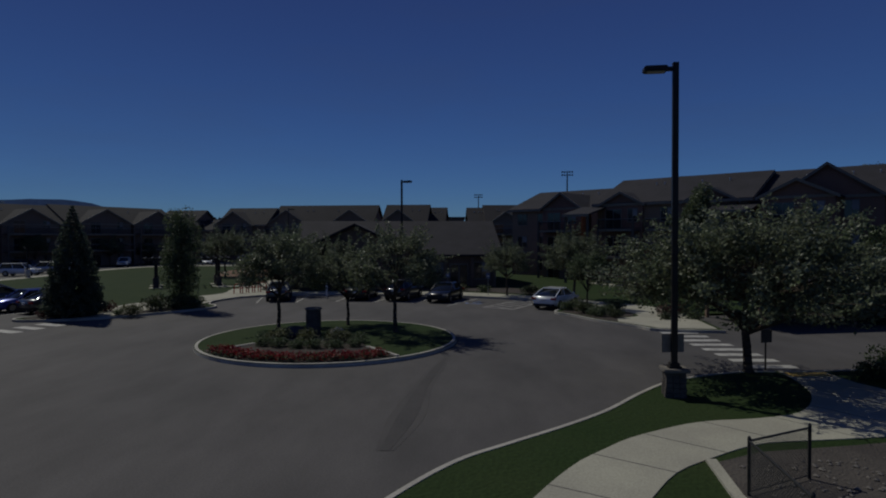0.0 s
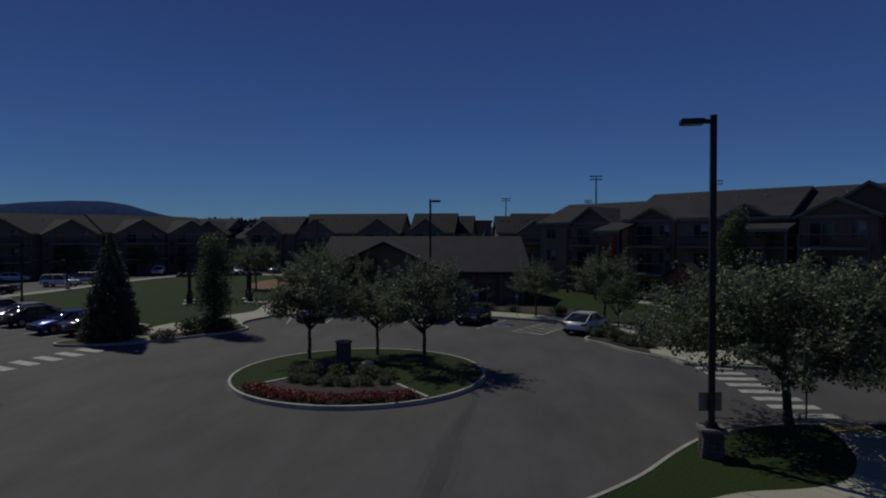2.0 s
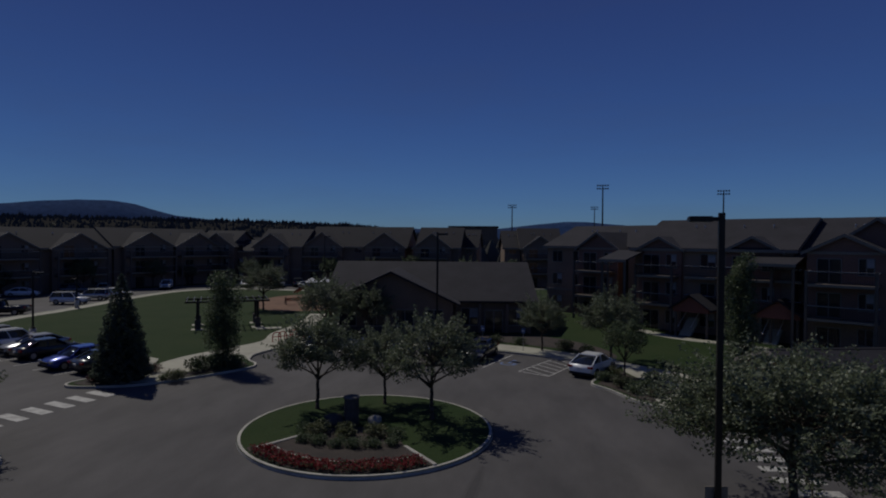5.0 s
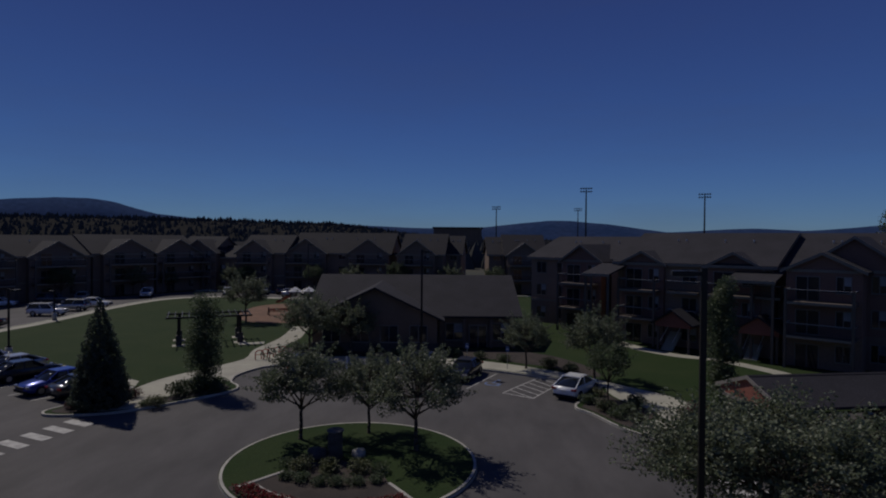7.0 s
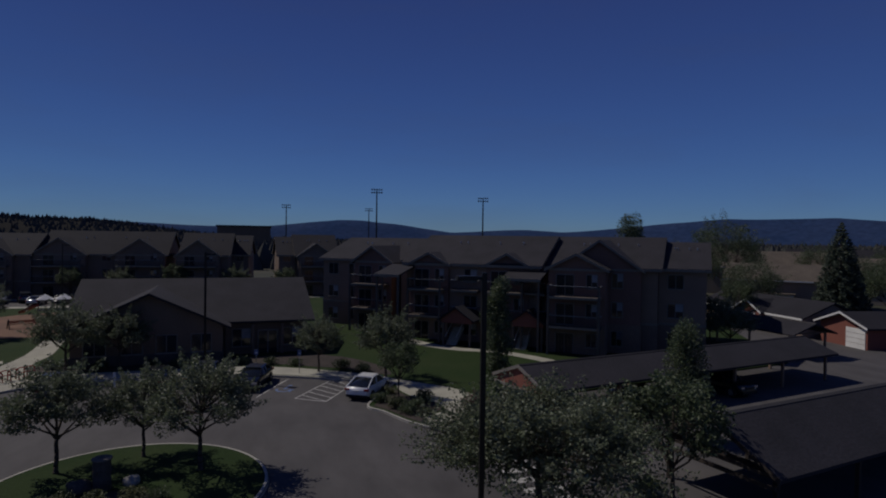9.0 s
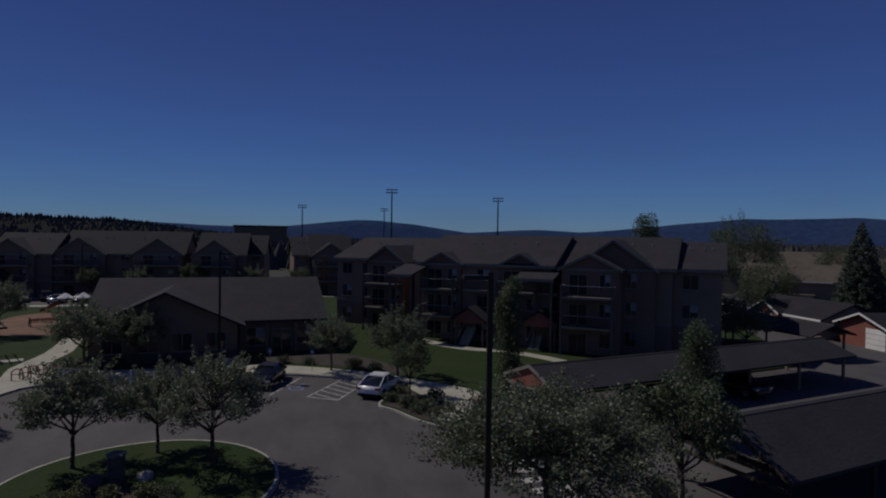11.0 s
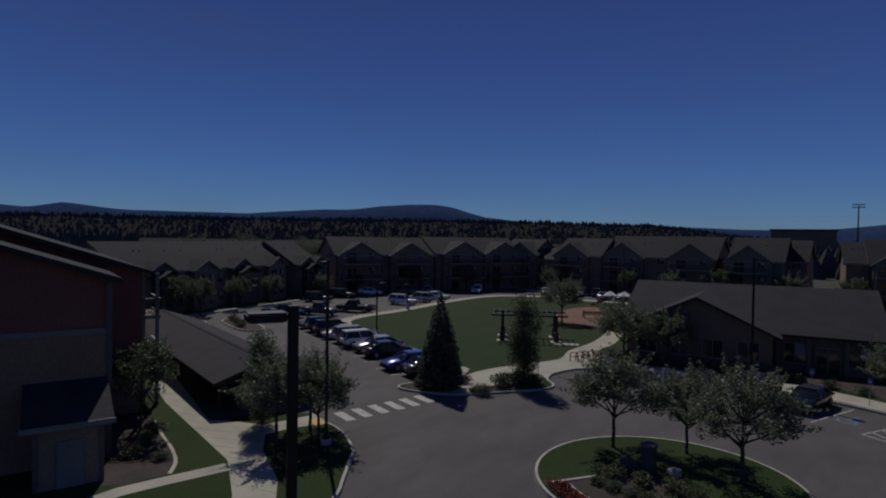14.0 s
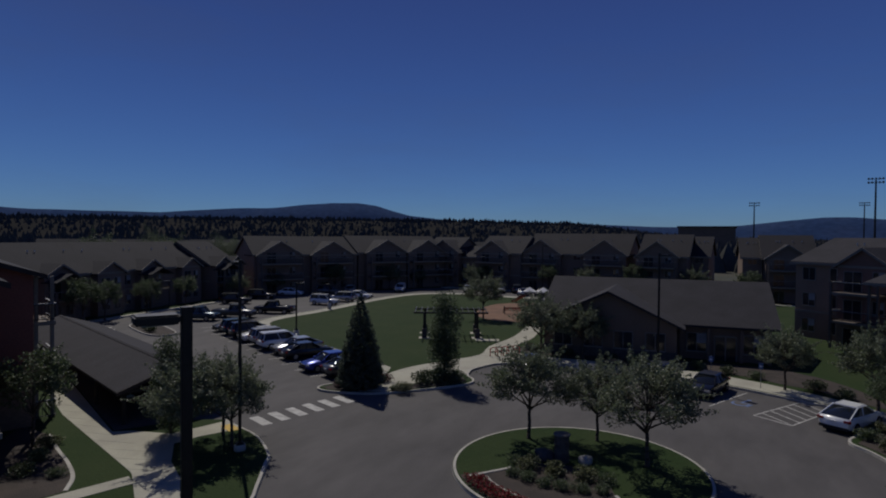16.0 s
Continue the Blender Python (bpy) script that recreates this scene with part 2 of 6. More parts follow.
al.new(ab.inputs["Base Color"].links[0].from_socket, wear.inputs["Color"])
al.new(wear.outputs["Color"], ab.inputs["Base Color"])


# ---- helpers ----
def finish(name, bm, material, smooth=False):
    me = bpy.data.meshes.new(name)
    bm.to_mesh(me)
    bm.free()
    me.materials.append(material)
    if smooth:
        for p in me.polygons:
            p.use_smooth = True
    return me


def part(name, bm, material, parent=None, label="", smooth=False):
    ob = new(name, finish(name, bm, material, smooth))
    if parent is not None:
        ob.parent = parent
    if label:
        ob["label"] = label
    return ob


def thing(name, label, category, m=None, group="", kind=""):
    ob = new(name)
    ob.matrix_world = m or Matrix()
    return tagged(ob, label, category, group, kind)


def B():
    return bmesh.new()


def box(bm, x0, x1, y0, y1, z0, z1, m=None):
    vs = [bm.verts.new((x, y, z)) for z in (z0, z1) for x, y in ((x0, y0), (x1, y0), (x1, y1), (x0, y1))]
    for f in ((3, 2, 1, 0), (4, 5, 6, 7), (0, 1, 5, 4), (1, 2, 6, 5), (2, 3, 7, 6), (3, 0, 4, 7)):
        bm.faces.new([vs[i] for i in f])
    if m is not None:
        for v in vs:
            v.co = m @ v.co
    return bm


def prism(bm, pts, z0, z1):
    lo = [bm.verts.new((x, y, z0)) for x, y in pts]
    hi = [bm.verts.new((x, y, z1)) for x, y in pts]
    n = len(pts)
    for i in range(n):
        bm.faces.new((lo[i], lo[(i + 1) % n], hi[(i + 1) % n], hi[i]))
    bm.faces.new(hi)
    bm.faces.new(lo[::-1])
    bmesh.ops.recalc_face_normals(bm, faces=bm.faces)
    return bm


def tube(bm, a, b, r0, r1, n=8, caps=True):
    a, b = Vector(a), Vector(b)
    q = (b - a).to_track_quat("Z", "Y")
    rings = []
    for p, r in ((a, r0), (b, r1)):
        rings.append([bm.verts.new(p + q @ Vector((r * math.cos(2 * math.pi * i / n), r * math.sin(2 * math.pi * i / n), 0))) for i in range(n)])
    for i in range(n):
        bm.faces.new((rings[0][i], rings[0][(i + 1) % n], rings[1][(i + 1) % n], rings[1][i]))
    if caps:
        bm.faces.new(rings[0][::-1])
        bm.faces.new(rings[1])
    return bm


def smooth_line(pts, steps=5, closed=False):
    pts = [Vector((*p, 0)) for p in pts]
    n, out = len(pts), []
    for i in range(n if closed else n - 1):
        if closed:
            p = [pts[(i + k - 1) % n] for k in range(4)]
        else:
            p = [pts[max(i - 1, 0)], pts[i], pts[i + 1], pts[min(i + 2, n - 1)]]
        for s in range(steps):
            t = s / steps
            v = 0.5 * (2 * p[1] + (p[2] - p[0]) * t + (2 * p[0] - 5 * p[1] + 4 * p[2] - p[3]) * t * t + (3 * p[1] - p[0] - 3 * p[2] + p[3]) * t ** 3)
            out.append((v.x, v.y))
    if not closed:
        out.append((pts[-1].x, pts[-1].y))
    return out


def slab(name, pts, z0, z1, material, label, category, kind="structure"):
    return tagged(part(name, prism(B(), pts, z0, z1), material), label, category, kind=kind)


def kerb(pts, closed=False, w=0.16, h=0.15, label="pale concrete kerb edging the asphalt"):
    """A kerb with a rounded top front edge, swept along a line; the road lies to its right."""
    bm = B()
    prof = [(-0.02, -0.05), (0.0, h - 0.03), (0.035, h), (w, h), (w, -0.05)]
    v = [Vector((*p, 0)) for p in pts]
    n, rows = len(v), []
    for i in range(n):
        a, b = (v[(i - 1) % n], v[(i + 1) % n]) if closed else (v[max(i - 1, 0)], v[min(i + 1, n - 1)])
        d = (b - a).normalized()
        side = Vector((-d.y, d.x, 0))
        rows.append([bm.verts.new(v[i] + side * s + Vector((0, 0, z))) for s, z in prof])
    for i in range(n if closed else n - 1):
        r, s = rows[i], rows[(i + 1) % n]
        for k in range(len(prof) - 1):
            bm.faces.new((r[k], s[k], s[k + 1], r[k + 1]))
    bmesh.ops.recalc_face_normals(bm, faces=bm.faces)
    return tagged(part("kerb", bm, M["kerb"]), label, "kerb", kind="structure")


# ---- ground ----
ground_bm = B()
for i in range(41):
    for j in range(41):
        gx, gy = (i - 20) / 20, (j - 20) / 20
        ground_bm.verts.new((math.copysign(abs(gx) ** 2.2, gx) * 4800, math.copysign(abs(gy) ** 2.2, gy) * 4800, -0.06))
ground_bm.verts.ensure_lookup_table()
for i in range(40):
    for j in range(40):
        ground_bm.faces.new([ground_bm.verts[k] for k in (i * 41 + j, (i + 1) * 41 + j, (i + 1) * 41 + j + 1, i * 41 + j + 1)])
tagged(part("ground", ground_bm, M["dry"]), "dry grassland reaching to the far hills", "ground", kind="structure")
slab("road", [(-110, -20), (80, -20), (80, 60), (60, 150), (-110, 150)], -0.05, 0.0, M["asphalt"], "grey sun-bleached asphalt parking lot and drive", "road")

Z1 = 0.13                 # top of lawns
Z2 = 0.145                # top of walks and beds
near_kerb = smooth_line([(-9.21, -11.64), (-5.33, 0.97), (-3.1, 7.18), (-1.25, 10.77), (0.01, 12.71), (1.27, 13.88), (2.82, 15.24), (4.18, 16.6), (5.63, 18.44), (6.99, 19.89), (8.55, 20.86), (10.1, 21.45), (11.36, 21.54)])
slab("lawn_near", near_kerb + [(13.01, 21.64), (14.95, 21.93), (15.14, 17.95), (14.17, 11.65), (12.62, -11.64)], -0.05, Z1, M["grass"], "mown green lawn along the drive", "lawn")
kerb(near_kerb[::-1])
kerb([(14.95, 21.93), (13.01, 21.64)])
near_out = smooth_line([(-3.39, -1.94), (-1.16, 4.86), (0.2, 8.35), (1.52, 10.87), (2.6, 12.55), (3.38, 13.4), (4.32, 14.3), (5.95, 15.32), (6.95, 15.66), (8.0, 15.85), (9.5, 16.5), (10.87, 18.44), (11.46, 20.77)]) + [(11.46, 21.51), (13.01, 21.61)]
near_in = smooth_line([(13.11, 19.8), (13.49, 18.44), (12.81, 16.01), (11.26, 14.75), (9.4, 14.32), (8.18, 14.13), (7.01, 13.87), (5.59, 12.96), (4.58, 12.16), (3.69, 10.94), (2.53, 9.12), (1.17, 4.86), (-0.96, -1.94)])
path = slab("pavement_near", near_out + near_in, -0.04, Z2, M["joint"], "pale concrete footpath curving to the crossing", "footpath")
near_panels = (near_out, near_in[::-1])
slab("tactile_pad", [(11.55, 20.62), (12.91, 20.72), (12.96, 21.3), (11.5, 21.2)], 0, Z2 + 0.012, M["tactile"], "worn yellow tactile paving at the crossing", "paving")
slab("gravel_bed", [(5.59, 12.71), (5.34, 11.07), (5.05, 3.89), (13.01, 3.89), (13.98, 13.59), (12.04, 14.56), (9.32, 13.88), (6.8, 13.35)], 0, Z2 + 0.004, M["gravel"], "brown gravel planting bed beside the footpath", "gravel bed")
bm = B()
for a, b in (((5.52, 12.81), (5.27, 11.07)), ((5.27, 11.07), (4.96, 3.89))):
    d = Vector((b[0] - a[0], b[1] - a[1], 0)).normalized()
    s = Vector((d.y, -d.x, 0)) * 0.11
    prism(bm, [(a[0] - s.x, a[1] - s.y), (b[0] - s.x, b[1] - s.y), (b[0] + s.x, b[1] + s.y), (a[0] + s.x, a[1] + s.y)], 0, 0.19)
tagged(part("bed_edging", bm, M["concrete"]), "pale concrete edging of the gravel bed", "edging", kind="structure")

left_kerb = smooth_line([(-26.6, 25.9), (-25.2, 25.4), (-22.9, 24.6), (-20.5, 22.9), (-19.6, 21.7), (-18.2, 19.7), (-17.2, 18.1), (-15.6, 14), (-14.8, 7), (-16, -8)])
slab("lawn_left", [(-72, 38.3), (-58, 33.3), (-41.6, 26.3), (-30.6, 21.5), (-28.6, 24.8)] + left_kerb + [(-60, -12), (-90, 10)], -0.05, Z1, M["grass"], "mown green lawn beside the red house", "lawn")
kerb(left_kerb[::-1])
left_path = slab("pavement_left", [(-60.5, 31.6), (-48.7, 27.4), (-36.0, 21.9), (-24.3, 18.0), (-20.6, 15.5), (-18.5, 12), (-17.8, 5), (-15.9, 5), (-16.6, 12.5), (-19.2, 16.6), (-20.6, 17.9), (-23.9, 19.8), (-25.9, 21.6), (-25.6, 23.0), (-24.6, 25.1), (-26.4, 25.7), (-27.3, 22.6), (-29.7, 21.9), (-30.5, 21.3), (-41.6, 26.2), (-58, 33.2)], -0.04, Z2, M["concrete"], "pale concrete footpath along the carport", "footpath")
slab("tactile_pad", [(-25.95, 24.75), (-24.75, 24.3), (-24.5, 24.9), (-25.7, 25.35)], 0, Z2 + 0.012, M["tactile"], "worn yellow tactile paving at the crossing", "paving")
slab("pavement_door", [(-25.5, 9.5), (-25.45, 11.6), (-25.5, 13.3), (-24.95, 15.1), (-24.1, 17.7), (-23.2, 17.3), (-24.1, 14.6), (-24.55, 13.0), (-24.5, 9.5)], -0.04, Z2 + 0.004, M["concrete"], "narrow pale concrete path to the house door", "footpath")
slab("bed_house", [(-27.4, 12.0), (-25.6, 13.5), (-25.1, 15.3), (-26.3, 16.5), (-28.3, 17.5), (-30.3, 18.25), (-33, 19.4), (-36, 19.6), (-31, 13.8)], 0, Z2 - 0.006, M["mulch"], "dark mulch bed along the red house", "planting bed")
bed_edge = smooth_line([(-25.0, 15.5), (-26.2, 16.57), (-28.2, 17.55), (-30.2, 18.3), (-33, 19.5)])
kerb(bed_edge, w=0.18, h=0.17, label="pale concrete edging of a mulch bed")



def panels(owner, left, right, n, z1, gap=0.012):
    """Concrete panels between two lines, each a piece of its own, a little proud of the path."""
    def at(line, f):
        ls = [0.0]
        for a, b in zip(line, line[1:]):
            ls.append(ls[-1] + math.dist(a, b))
        d = f * ls[-1]
        return (float(np.interp(d, ls, [p[0] for p in line])), float(np.interp(d, ls, [p[1] for p in line])))
    for i in range(n):
        a, b = i / n + gap / n, (i + 1) / n - gap / n
        k = 4
        pts = [at(left, a + (b - a) * j / k) for j in range(k + 1)] + [at(right, a + (b - a) * j / k) for j in range(k, -1, -1)]
        part("concrete_panel", prism(B(), pts, z1 - 0.05, z1 + 0.006), M["concrete"], owner)


panels(path, *near_panels, 15, Z2)
panels(left_path, [(-60.5, 31.6), (-48.7, 27.4), (-36.0, 21.9), (-24.3, 18.0), (-20.6, 15.5), (-18.5, 12), (-17.8, 5)], [(-58, 33.2), (-41.6, 26.2), (-30.5, 21.3), (-23.9, 19.8), (-20.6, 17.9), (-19.2, 16.6), (-16.6, 12.5), (-15.9, 5)], 30, Z2)

# courtyard with the lawn, the club house and the walks
court_kerb = smooth_line([(13.8, 31.0), (10.6, 31.5), (9.9, 32.7), (8.3, 34.9), (7.2, 37.4), (6.45, 38.5), (6.5, 39.3)], 4) + [(9.4, 44.6)] + smooth_line([(8.4, 45.5), (6.0, 46.7), (3.0, 48.2), (0.5, 49.3), (-5, 50.7), (-11, 50.8), (-16, 49.9), (-18.2, 48.4)], 4)[:-1] + smooth_line(
    [(-18.2, 48.4), (-19.2, 45.5), (-18.6, 43.2), (-17.6, 42.0), (-17.5, 40.7), (-19.1, 38.4), (-21.9, 35.4), (-24.2, 34.4), (-26.0, 34.2), (-26.6, 34.8), (-26.4, 35.6)], 4) + [(-24.6, 40.6)] + smooth_line(
    [(-24.6, 40.9), (-31, 44.2), (-38.7, 47.4), (-46, 51.0), (-52.6, 54.9), (-55.3, 60.5), (-55.2, 70.6), (-56.8, 89.4), (-54.8, 101.2), (-46.5, 106), (-36, 105), (-24, 106), (-10, 112)], 4)
slab("lawn_court", court_kerb + [(20, 150), (60, 150), (62, 70), (47, 43.9), (14.4, 37.6)], -0.05, Z1, M["grass"], "mown green courtyard lawn", "lawn")
kerb(court_kerb)
slab("pavement_club", smooth_line([(10.7, 31.62), (10.05, 32.8), (9.2, 34.2), (9.6, 35.6), (11.0, 36.6), (11.0, 38.4), (9.8, 40.2), (9.2, 42.5), (9.3, 44.5), (8.35, 45.7), (6.0, 46.9), (3.0, 48.4), (0.5, 49.5), (-5, 50.9), (-11, 51.0), (-16, 50.1), (-17.9, 48.6), (-18.9, 45.5), (-18.6, 43.6)], 4)
     + smooth_line([(-19.6, 42.6), (-20.4, 41.0), (-21.0, 38.6), (-21.6, 35.75)], 3) + [(-23.8, 34.75)] + smooth_line([(-23.6, 37.5), (-24.3, 40.4), (-24.0, 43.5), (-22.5, 47.1), (-20.8, 51.2), (-21.6, 55.6), (-21.4, 62.5), (-22.6, 71)], 3)
     + smooth_line([(-20.6, 71), (-19.2, 62.5), (-19.3, 58), (-17.6, 53.6), (-11, 53.4), (-5, 53.3), (-1, 53.0), (3.6, 50.9), (7.7, 47.9), (11.1, 44.3), (13.2, 42), (14.2, 39.3), (14.0, 36), (13.6, 31.4)], 4), -0.04, Z2, M["concrete"], "pale concrete promenade in front of the club house", "footpath")
lot_edge = [(-24.7, 41.1), (-31, 44.4), (-38.7, 47.6), (-46, 51.2), (-52.4, 55.1), (-55.0, 60.7), (-54.9, 70.6), (-56.5, 89.4), (-54.6, 101), (-46.5, 105.7), (-36, 104.8), (-24, 105.8)]
inner = [(-25.3, 42.6), (-31.5, 45.9), (-38.5, 48.9), (-45.4, 52.6), (-51.3, 56.4), (-53.2, 61.2), (-53.2, 70.6), (-54.7, 89.2), (-53.0, 99.8), (-45.9, 103.8), (-36, 102.9), (-24, 103.9)]
slab("pavement_lawn", smooth_line(lot_edge, 4) + smooth_line(inner, 4)[::-1], -0.04, Z2, M["concrete"], "pale concrete path round the courtyard lawn", "footpath")
slab("pavement_east", smooth_line([(13.6, 64.0), (15.6, 59.6), (18.2, 56.4), (21.2, 54.6), (24, 50), (25.0, 45.5)], 4) + smooth_line([(26.5, 45.8), (25.4, 50.6), (22.2, 55.8), (19.2, 57.6), (17, 60.4), (15.4, 64.4)], 4), -0.04, Z2, M["concrete"], "pale concrete path across the side lawn", "footpath")
slab("pavement_pergola", [(-24.6, 58.9), (-22.2, 60.0), (-21.8, 58.9), (-24.0, 57.9)], -0.04, Z2 + 0.004, M["concrete"], "pale concrete path to the pergola", "footpath")
slab("playground_surface", smooth_line([(-29.6, 74.2), (-25, 73.4), (-21.5, 76.5), (-21.5, 92), (-27, 97), (-34.5, 92), (-33.5, 80)], 4, True), 0, Z2 + 0.004, M["chips"], "orange bark chips of the playground", "playground surface")
bed = smooth_line([(6.65, 38.6), (7.4, 37.5), (8.5, 35.0), (9.2, 34.4), (9.5, 35.7), (10.8, 36.8), (10.8, 38.3), (9.6, 40.1), (9.0, 42.4), (9.0, 43.8)], 3)
slab("bed_car", bed, 0, Z2 + 0.004, M["mulch"], "dark mulch bed with shrubs beside the parked white car", "planting bed")
slab("bed_club", smooth_line([(9.6, 47.3), (6.5, 50.3), (3.8, 51.8), (-1, 53.9), (-17, 54.3), (-18.6, 57), (-3, 57.5), (5, 57), (9, 52)], 3, True), 0, Z2 - 0.003, M["mulch"], "dark mulch bed along the club house", "planting bed")
slab("bed_crossing", smooth_line([(-21.4, 35.9), (-19.4, 38.6), (-17.9, 40.8), (-18.2, 41.9), (-19.2, 42.5), (-20.2, 41.0), (-20.8, 38.6)], 3, True), 0, Z2 + 0.004, M["mulch"], "dark mulch bed with shrubs at the crossing", "planting bed")
slab("bed_spruce", smooth_line([(-24.4, 34.7), (-26.1, 34.6), (-26.0, 36), (-24.8, 39.9), (-24.3, 40.0), (-23.9, 37.4)], 3, True), 0, Z2 + 0.004, M["mulch"], "dark mulch bed under the spruce", "planting bed")

slab("lawn_west", [(-74.6, 36), (-82.9, 92.5), (-79.0, 93.2), (-70.6, 36.6)], -0.05, Z1, M["grass"], "lawn strip in front of the western houses", "lawn")
kerb([(-79.0, 93.2), (-70.6, 36.6)])
slab("pavement_west", [(-71.6, 37), (-79.8, 92.8), (-79.15, 92.9), (-70.8, 37.1)], 0, Z2, M["concrete"], "pale concrete path in front of the western houses", "footpath")
slab("lawn_north", [(-57.5, 117.0), (14, 113.6), (14.5, 120.6), (-3, 123.5), (-62, 121.5)], -0.05, Z1, M["grass"], "lawn strip in front of the far houses", "lawn")
kerb([(14, 113.6), (-57.5, 117.0)])
slab("pavement_north", [(-57, 117.3), (13.8, 113.9), (13.9, 115.3), (-56.5, 118.7)], 0, Z2, M["concrete"], "pale concrete path in front of the far houses", "footpath")
slab("lawn_corner", [(-68.0, 100.2), (-57.5, 117.0), (-62, 121.5), (-72, 103.4)], -0.05, Z1 - 0.004, M["grass"], "lawn strip in front of the corner house", "lawn")
west_isle = smooth_line([(-57.6, 44.2), (-55.4, 44.9), (-56.6, 46.8), (-63, 49.5), (-66, 49.3), (-64.5, 47.0)], 4, True)
slab("lawn_isle", west_isle, -0.05, Z1, M["mulch"], "mulched planter island in the western lot", "planting bed")
kerb(west_isle[::-1], True)
# round island
IC, IR = (-6.1, 28.25), 6.05
ring = [(IC[0] + IR * math.cos(2 * math.pi * i / 72), IC[1] + IR * math.sin(2 * math.pi * i / 72)) for i in range(72)]
slab("lawn_island", ring, -0.05, Z1 + 0.02, M["grass"], "round grass island in the turning circle", "lawn")
kerb(ring, True, w=0.16, h=0.16, label="pale concrete kerb round the turning island")


def arc(r, a0, a1, n=24):
    return [(IC[0] + r * math.cos(radians(a0 + (a1 - a0) * i / n)), IC[1] + r * math.sin(radians(a0 + (a1 - a0) * i / n))) for i in range(n + 1)]


slab("bed_island", arc(5.8, 217, 310) + [(-3.9, 25.7), (-4.6, 27.3), (-6.5, 28.2), (-8.4, 27.7), (-8.9, 26.6)], 0, Z1 + 0.05, M["mulch"], "dark mulch flower bed in the round island", "planting bed")
bm = B()
for a, b in (((-10.3, 24.75), (-8.9, 26.6)), ((-3.9, 25.7), (-2.35, 23.7))):
    d = Vector((b[0] - a[0], b[1] - a[1], 0)).normalized()
    s = Vector((d.y, -d.x, 0)) * 0.08
    prism(bm, [(a[0] - s.x, a[1] - s.y), (b[0] - s.x, b[1] - s.y), (b[0] + s.x, b[1] + s.y), (a[0] + s.x, a[1] + s.y)], 0, 0.22)
tagged(part("bed_edging", bm, M["kerb"]), "pale concrete edging of the island flower bed", "edging", kind="structure")
bm = B()
pts, pts2 = arc(4.75, 222, 305), arc(4.66, 222, 305)
prism(bm, pts + pts2[::-1], 0, 0.22)
tagged(part("bed_edging", bm, M["kerb"]), "curved concrete edging behind the red flowers", "edging", kind="structure")

# small median round the near lamp post
mring = [(-7.75 + 1.1 * math.cos(2 * math.pi * i / 32), 7.0 + 1.8 * math.sin(2 * math.pi * i / 32)) for i in range(32)]
slab("lawn_median", mring, -0.05, Z1, M["grass"], "small grass median round a lamp post", "lawn")
kerb(mring, True)


# road paint
def mark(name, pts, material, label):
    return slab(name, pts, -0.01, 0.005, material, label, "road marking")


def bar(a, b, w):
    d = Vector((b[0] - a[0], b[1] - a[1], 0)).normalized()
    s = Vector((d.y, -d.x, 0)) * w / 2
    return [(a[0] - s.x, a[1] - s.y), (b[0] - s.x, b[1] - s.y), (b[0] + s.x, b[1] + s.y), (a[0] + s.x, a[1] + s.y)]


for i in range(6):
    c = Vector((-24.95, 26.95)).lerp(Vector((-23.3, 33.1)), i / 5)
    d = Vector((0.93, -0.36)) * 0.98
    tagged(mark("crossing_stripe", bar(c - d, c + d, 0.62), M["line"], "worn white zebra stripe on the asphalt"), group="left crossing stripes")
for i in range(8):
    c = Vector((11.95, 22.9)).lerp(Vector((11.45, 31.0)), i / 7)
    d = Vector((1.0, 0.0)) * 0.92
    tagged(mark("crossing_stripe", bar(c - d, c + d, 0.55), M["line"], "worn white zebra stripe on the asphalt"), group="right crossing stripes")
h0, h1, h2, h3 = Vector((1.75, 42.3)), Vector((3.75, 40.95)), Vector((6.6, 46.2)), Vector((4.75, 47.2))
for a, b in ((h0, h1), (h1, h2), (h0, h3)):
    mark("aisle_line", bar(a, b, 0.1), M["line"], "white border line of the hatched aisle")
for i in range(1, 7):
    a, b = h0.lerp(h3, min(1, i / 6)), h1.lerp(h2, max(0, (i - 0.9) / 6.4))
    mark("aisle_hatch", bar(a, b, 0.1), M["line"], "thin white hatch line of the access aisle")
for a, b in (((-0.85, 43.2), (1.5, 48.3)), ((-3.6, 44.8), (-1.7, 49.4)), ((-6.6, 45.6), (-5.4, 50.4)), ((-9.6, 45.7), (-9.3, 50.6)), ((-12.6, 45.4), (-13, 50.2)), ((-15.5, 44.7), (-16.6, 49.4))):
    mark("stall_line", bar(a, b, 0.1), M["line"], "white parking stall line")
for i in range(12):
    o = Vector((-27.3, 41.9)) + Vector((-0.905, 0.43)) * 2.75 * i
    mark("stall_line", bar(o, o + Vector((-0.43, -0.905)) * 5.2, 0.1), M["line"], "white parking stall line")
# access symbol: a wheel, a seat and a head
sy = thing("access_symbol", "faded blue and white accessible parking sign on the asphalt", "road marking", pose(1.2, 45.2, 0.0, 0, 0, -28) @ Matrix.Scale(1.4, 4), kind="structure")
bm = B()
prism(bm, [(0.42 * math.cos(a), -0.25 + 0.42 * math.sin(a)) for a in [radians(160 + 12 * i) for i in range(19)]] + [(0.32 * math.cos(a), -0.25 + 0.32 * math.sin(a)) for a in [radians(160 + 12 * i) for i in range(18, -1, -1)]], 0, 0.006)
box(bm, -0.1, 0.0, -0.15, 0.5, 0, 0.006), box(bm, 0.0, 0.45, -0.12, -0.02, 0, 0.006), box(bm, 0.4, 0.5, -0.55, -0.02, 0, 0.006)
